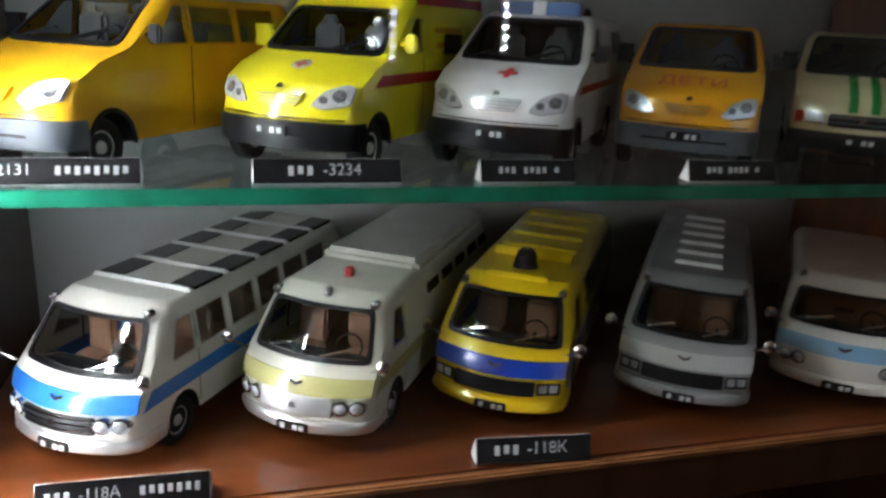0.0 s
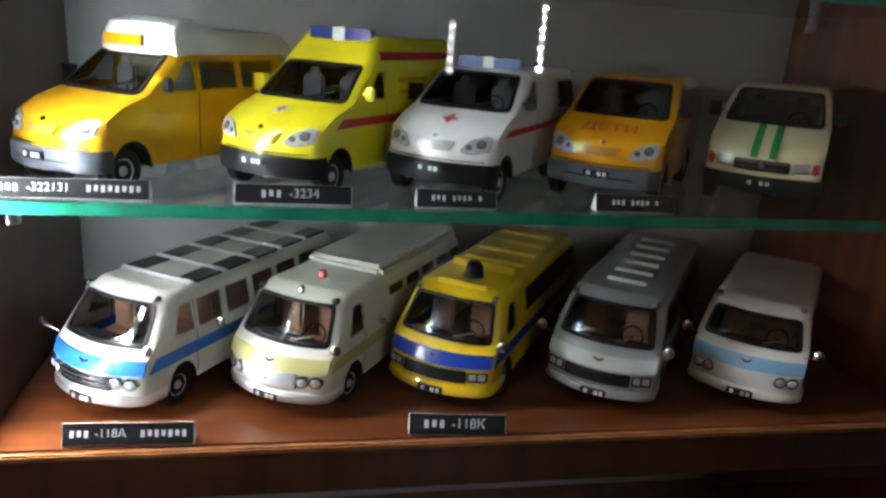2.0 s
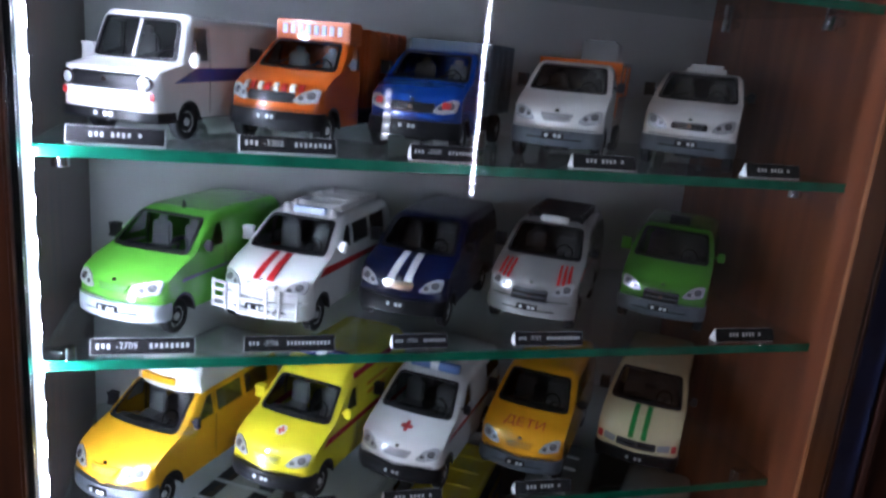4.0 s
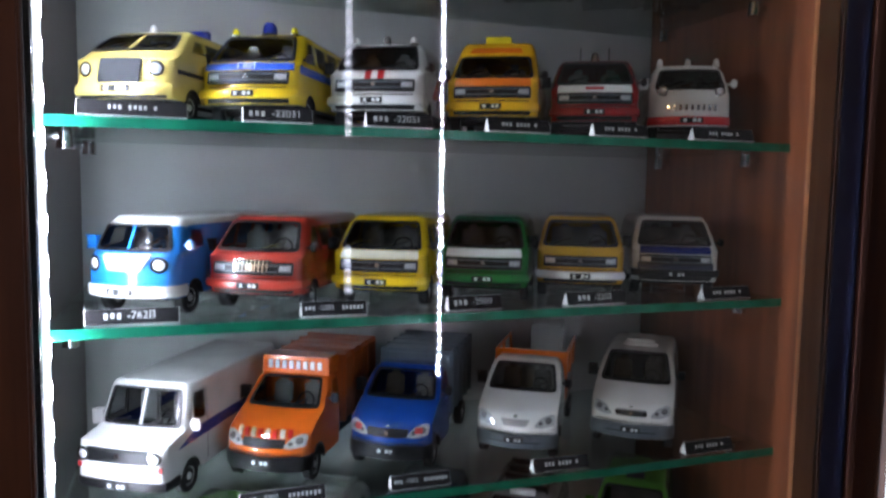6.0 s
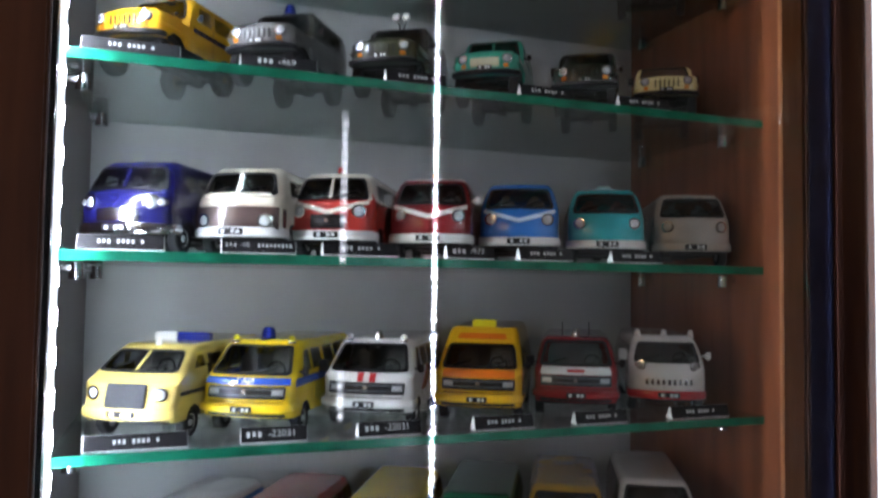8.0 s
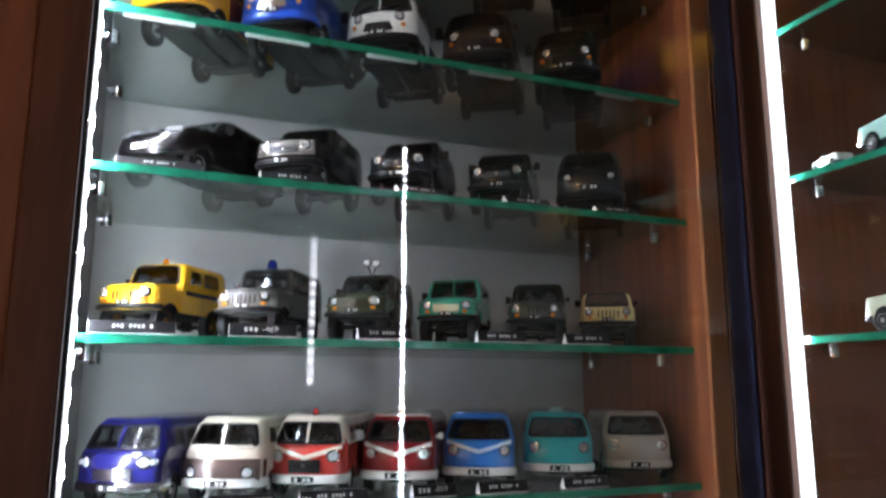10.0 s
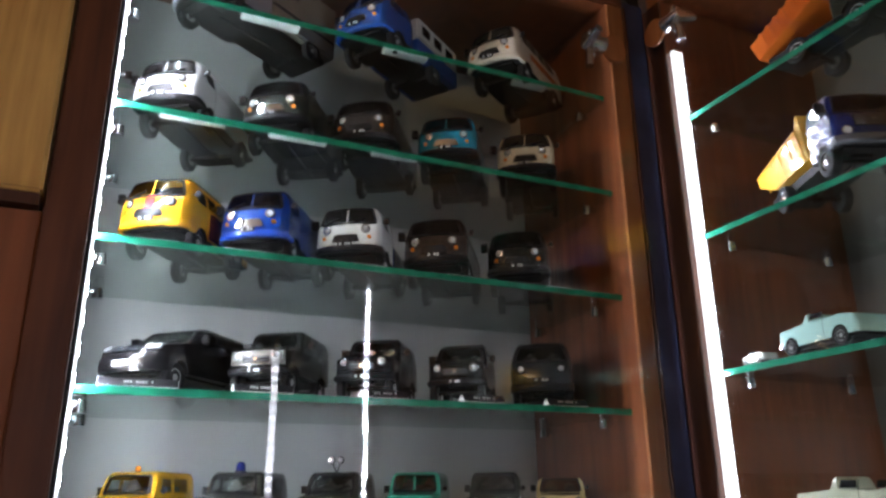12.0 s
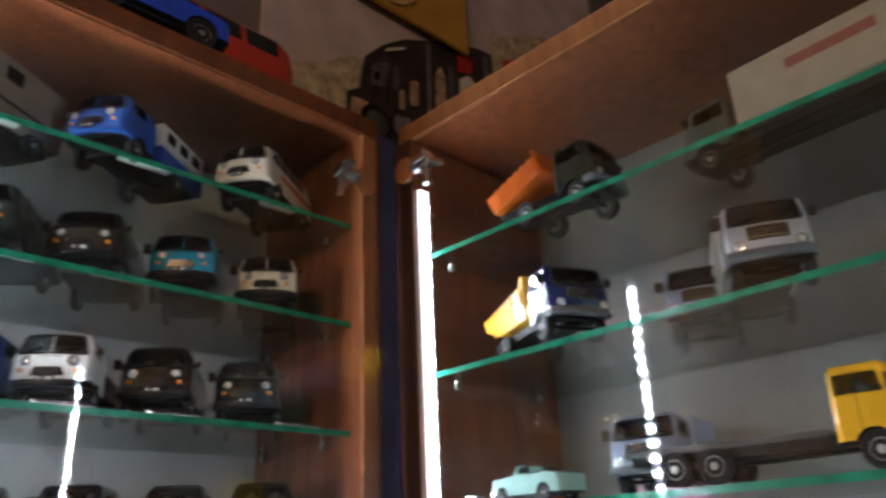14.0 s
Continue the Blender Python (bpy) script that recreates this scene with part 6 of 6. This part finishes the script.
def corner_things():
    g = "model vehicles in the corner showcase"
    z5, z4, z3, z2 = R_SHELVES[4], R_SHELVES[3], R_SHELVES[2], R_SHELVES[1]
    heavy_lorry((0.004, 0.014, 0.10), "dark blue model lorry with a ribbed yellow dumper body", 0.487, -0.205, z4, -25, "dumper", (0.66, 0.33, 0.008), 58, L=124, bumper=paint((0.09, 0.095, 0.11)), rim=CHROME)
    heavy_lorry((0.30, 0.30, 0.32), "silver-grey model lorry with a pale box body", 0.480, -0.356, z4, -62, "box", (0.50, 0.45, 0.38), 66, 150)
    heavy_lorry((0.16, 0.19, 0.25), "grey-blue model lorry with a flat box", 0.565, -0.262, z4, -70, "box", (0.18, 0.22, 0.30), 44, 96)
    heavy_lorry((0.02, 0.024, 0.018), "dark green model lorry with a raised orange tipper bed", 0.524, -0.226, z5, 0, "tipper", (0.72, 0.15, 0.01), 48, 108)
    long_box = heavy_lorry((0.06, 0.065, 0.05), "olive model lorry with a long pale box", 0.560, -0.285, z5, 176, "box", (0.33, 0.27, 0.19), 70, 230)
    for sg, (y0, y1, z0, z1, m) in itertools.product((-1, 1), ((90, 150, 50, 58, paint((0.24, 0.07, 0.045), 0.5)), (158, 176, 50, 60, paint((0.05, 0.06, 0.14), 0.5)))):
        bm = boxes((min(sg * 26.1, sg * 26.5), max(sg * 26.1, sg * 26.5), y0, y1, z0, z1), bevel=0.1)
        bmesh.ops.scale(bm, vec=(long_box.s, long_box.s, long_box.s), verts=bm.verts)
        part("marking", bm, m, long_box.root)
    # low open cars
    def roadster(colour, label, x, y, z, yaw, scale=0.8):
        c = Car("jeep", colour, label, "model car", group=g, scale=scale, L=100, ra=78, fa=18, r=8, zb=8, tum=0.1, crown=4, wins=False,
                prof=[(2, 8), (0, 12), (1, 18), (4, 24), (36, 27), (40, 35), (42, 35.5), (44, 27.5), (70, 26), (80, 27.5), (96, 24), (100, 16), (100, 8)], ws=(27.6, 34.6), hl=19, hls=13, belt=24, cut=False, pinch=0)
        c.lamps(True, 3.0, 19, 13)
        c.bumper(CHROME, 8, 11.5, 2)
        c.grille(7, 12, 22, BLACK, 3)
        c.root.matrix_basis = pose(x, y, z, 0, 0, yaw)
    roadster((0.33, 0.55, 0.50), "pale turquoise model roadster with an open body", 0.500, -0.098, z3, 172)
    roadster((0.40, 0.42, 0.40), "pale grey model racing car", 0.496, -0.056, z3, 165, 0.32)
    roadster((0.46, 0.48, 0.36), "pale olive model field car", 0.503, -0.088, z2, 178, 0.95)
    heavy_lorry((0.76, 0.40, 0.01), "yellow model tractor lorry with a bare chassis", 0.515, -0.408, z3, 6, "flat", (0.05, 0.05, 0.05), L=170)
    heavy_lorry((0.20, 0.23, 0.31), "grey-blue model lorry with a box body", 0.525, -0.215, z3, -78, "box", (0.20, 0.23, 0.31), 58, 110)


def hinge(x, y, z, nx, ny):
    """A cup hinge: brown cover plate, bright arm, screws and a bent link."""
    h = new("door_hinge")
    tagged(h, "chromed cup hinge with a round brown cover plate", "hinge", "door hinges")
    tx, ty = ny, -nx
    part("cover_plate", rod(bmesh.new(), (0, 0, 0), (tx * 0.003, ty * 0.003, 0), 0.0135, seg=24), EDGE_WOOD, h, "round brown cover plate")
    bm = bmesh.new()
    rod(bm, (nx * 0.012, ny * 0.012, 0), (nx * 0.034, ny * 0.034, 0.002), 0.0075, 0.006)
    rod(bm, (nx * 0.030 + tx * 0.004, ny * 0.030 + ty * 0.004, -0.004), (nx * 0.030 - tx * 0.018, ny * 0.030 - ty * 0.018, 0.003), 0.005, 0.004)
    part("arm", bm, CHROME, h, "shiny hinge arm")
    bm = bmesh.new()
    for k in (-1, 1):
        rod(bm, (nx * 0.022, ny * 0.022, k * 0.006), (nx * 0.026, ny * 0.026, k * 0.013), 0.003)
    rod(bm, (nx * 0.028, ny * 0.028, -0.004), (nx * 0.030, ny * 0.030, -0.026), 0.0028, 0.0042)
    part("link", bm, CHROME, h, "bent chrome link")
    h.location = (x, y, z)


def top_things():
    """Large models on the top boards and a poster on the wall behind them."""
    z = TOP + 0.0205
    c = Car("suv", (0.42, 0.03, 0.015), "large red model off-roader", "model car", scale=2.3, group="models on the top board", cut=False)
    c.lamps(False, 2.4, 24.5, 15.5, wide=4)
    c.bumper(BLACK, 11, 18)
    c.mirrors(BLACK)
    c.root.matrix_basis = pose(0.146, 0.101, z, 0, 0, -90)
    c = Car("suv", (0.012, 0.05, 0.38), "blue model pickup car with chrome wheels", "model car", scale=1.3, group="models on the top board", wins=False, cut=False, rim=CHROME,
            r=10.5, prof=[(1, 12), (0, 17), (1, 25), (4, 29), (27, 31), (33, 35), (40, 35.6), (48, 35), (54, 30), (98, 26.5), (101, 25), (102, 22), (102, 12)], ws=(31.4, 34.8))
    c.lamps(True, 2.6, 24, 15)
    c.bumper(CHROME, 11, 16)
    c.root.matrix_basis = pose(0.140, 0.016, z, 0, 0, -90)
    p = new("wall_poster")
    tagged(p, "wall poster with a dark lorry under a lilac sky", "poster")
    sky = plain("lilac_print", (0.60, 0.54, 0.62), 0.5, 0, 14.0, 0.18)
    part("sheet", boxes((0.42, 1.25, 0.190, 0.196, 1.55, 2.35)), sky, p)
    snow = plain("pale_print", (0.50, 0.46, 0.36), 0.5, 0, 60.0, 0.5)
    dark = plain("dark_print", (0.03, 0.025, 0.025), 0.5, 0, 80.0, 0.7)

    def printed(name, pts, mat, y, label=""):
        bm = bmesh.new()
        f = bm.faces.new([bm.verts.new((a, y, b)) for a, b in rounded(pts, 0.004)])
        g = bmesh.ops.extrude_face_region(bm, geom=[f])["geom"]
        for v in g:
            if isinstance(v, bmesh.types.BMVert):
                v.co.y -= 0.0015
        part(name, bm, mat, p, label)
    printed("printed_snowfield", [(0.43, 1.60), (0.60, 1.60), (0.60, 1.76), (0.555, 1.752), (0.52, 1.722), (0.45, 1.69), (0.43, 1.68)], snow, 0.1895, "pale snowy hills")
    printed("printed_cab", [(0.555, 1.60), (0.555, 1.69), (0.578, 1.706), (0.588, 1.765), (0.62, 1.80), (0.668, 1.836), (0.745, 1.870), (0.84, 1.905), (0.88, 1.91), (0.88, 1.60)], dark, 0.1875, "dark lorry cab")
    printed("printed_trailer", [(0.88, 1.62), (1.10, 1.62), (1.10, 2.06), (0.88, 1.95)], snow, 0.1855, "pale trailer side")
    beige = plain("beige_print", (0.42, 0.30, 0.22), 0.5, 0, 90.0, 0.5)
    screen = plain("grey_print", (0.10, 0.10, 0.13), 0.5, 0, 60.0, 0.5)
    for pts, m in (([(0.560, 1.640), (0.590, 1.645), (0.590, 1.685), (0.562, 1.683)], beige),
                   ([(0.594, 1.715), (0.622, 1.725), (0.632, 1.772), (0.600, 1.758)], screen),
                   ([(0.602, 1.728), (0.612, 1.730), (0.613, 1.748), (0.603, 1.745)], CARD_WHITE),
                   ([(0.625, 1.790), (0.665, 1.812), (0.666, 1.818), (0.628, 1.797)], CARD_WHITE),
                   ([(0.640, 1.73), (0.652, 1.733), (0.652, 1.775), (0.641, 1.77)], screen),
                   ([(0.640, 1.655), (0.672, 1.66), (0.672, 1.69), (0.640, 1.685)], CHROME),
                   ([(0.652, 1.70), (0.661, 1.70), (0.661, 1.735), (0.652, 1.735)], beige),
                   ([(0.674, 1.715), (0.690, 1.72), (0.690, 1.765), (0.675, 1.76)], beige),
                   ([(0.680, 1.635), (0.716, 1.640), (0.716, 1.66), (0.680, 1.655)], snow),
                   ([(0.708, 1.68), (0.717, 1.68), (0.720, 1.852), (0.711, 1.848)], CHROME),
                   ([(0.728, 1.70), (0.752, 1.71), (0.752, 1.80), (0.742, 1.818), (0.730, 1.80)], beige),
                   ([(0.760, 1.74), (0.770, 1.745), (0.772, 1.83), (0.762, 1.83)], screen),
                   ([(0.782, 1.825), (0.818, 1.838), (0.826, 1.872), (0.800, 1.870), (0.785, 1.862)], RED_INK),
                   ([(0.785, 1.72), (0.83, 1.735), (0.83, 1.82), (0.81, 1.832), (0.788, 1.815)], CARD_WHITE),
                   ([(0.790, 1.745), (0.822, 1.755), (0.822, 1.768), (0.790, 1.758)], screen),
                   ([(0.850, 1.74), (0.866, 1.745), (0.866, 1.90), (0.852, 1.895)], screen),
                   ([(0.905, 1.86), (0.955, 1.875), (0.955, 1.93), (0.905, 1.91)], RED_INK),
                   ([(0.975, 1.89), (1.03, 1.905), (1.03, 1.97), (0.975, 1.95)], RED_INK)):
        printed("printed_detail", pts, m, 0.1835)
    for r, m, y in ((0.030, BLACK, 0.1815), (0.020, GREY_PLASTIC, 0.1800)):
        part("printed_wheel", lathe(bmesh.new(), [(y - 0.0012, r * 0.9), (y, r)], (0.605, 0, 1.655), "y", 24), m, p)
    s = new("wall_sign")
    tagged(s, "ochre wall panel with a pale round emblem", "wall panel")
    part("panel", boxes((0.50, 0.80, 0.168, 0.176, 1.86, 2.25), bevel=0.002), plain("ochre_print", (0.55, 0.33, 0.06), 0.5, 0, 20, 0.1), s)
    part("emblem", lathe(bmesh.new(), [(0.163, 0.06), (0.168, 0.06)], (0.62, 0, 1.93), "y", 28), plain("pale_ochre_print", (0.62, 0.45, 0.20), 0.5, 0, 20, 0.1), s)


# ---------------------------------------------------------------- build
showcase_carcass()
room()
for k in range(1, 12):
    zz = shelf_z(k)
    shelf_thing(0.0006, W - 0.0012, 0.009 if k == 1 else 0.0, D - 0.001, zz, [(0.0, 0.03, 0.008, 0), (0.0, 0.125, 0.008, 0), (W, 0.03, -0.008, 0), (W, 0.125, -0.008, 0)])
for zz in R_SHELVES:
    shelf_thing(RX + 0.014, RX + 0.199, R_FAR + 0.001, R_LEFT - 0.0012, zz, [(RX + 0.04, R_LEFT, 0, -0.008), (RX + 0.16, R_LEFT, 0, -0.008), (RX + 0.04, R_FAR, 0, 0.008), (RX + 0.16, R_FAR, 0, 0.008)])
glass_door("door_left", 0.0, W + 0.017, FRONT - 0.0062, FRONT - 0.0022, BASE - 0.02, TOP + 0.01, "clear frameless glass door of the showcase")
glass_door("door_right", RX - 0.0085, RX - 0.0045, R_FAR - 0.01, R_LEFT + 0.012, BASE - 0.02, TOP + 0.01, "clear frameless glass door of the corner showcase")
led_strip(0.0, -0.003, BASE + 0.008, TOP - 0.04, 1, 0, "diode strips in the showcases", 0.008)
led_strip(RX + 0.010, R_LEFT - 0.001, BASE + 0.105, TOP - 0.056, 0, -1, "diode strips in the showcases", 0.011, lit=CORNER_GLOW)
led_strip(RX + 0.026, R_FAR + 0.001, BASE + 0.105, TOP - 0.04, 0, 1, "diode strips in the showcases", pitch=0.0155)
# Unseen post, added so that the far diode strips have a support.
structure("wall_post", boxes((0.64, 0.76, -2.82, -2.7402, 0.0, 2.6), bevel=0.002), DARK_WOOD, "dark brown post, added to carry the far diode strips", "post")
led_strip(0.70, -2.74, 0.955, 1.607, 0, 1, "diode strips behind", 0.030, 0.041, FAR_GLOW, 0.011, FAR_TAPE)
led_strip(0.70, -2.74, 0.30, 0.51, 0, 1, "diode strips behind", 0.030, 0.041, FAR_GLOW, 0.011, FAR_TAPE)
ceiling_bulb(-1.82, -1.66, 1.62)
ceiling_bulb(-2.08, -1.42, 1.62)
row_coaches()
row_gazelles()
row_sobol()
row_trucks()
row_minibuses()
row_service()
row_round_buses()
row_jeeps()
row_dark()
row_loaf_a()
row_loaf_b()
row_campers()
name_cards()
corner_things()
top_things()
hinge(W - 0.004, FRONT - 0.010, 1.418, -1, 0)
hinge(RX - 0.011, R_LEFT - 0.002, 1.436, 0, -1)
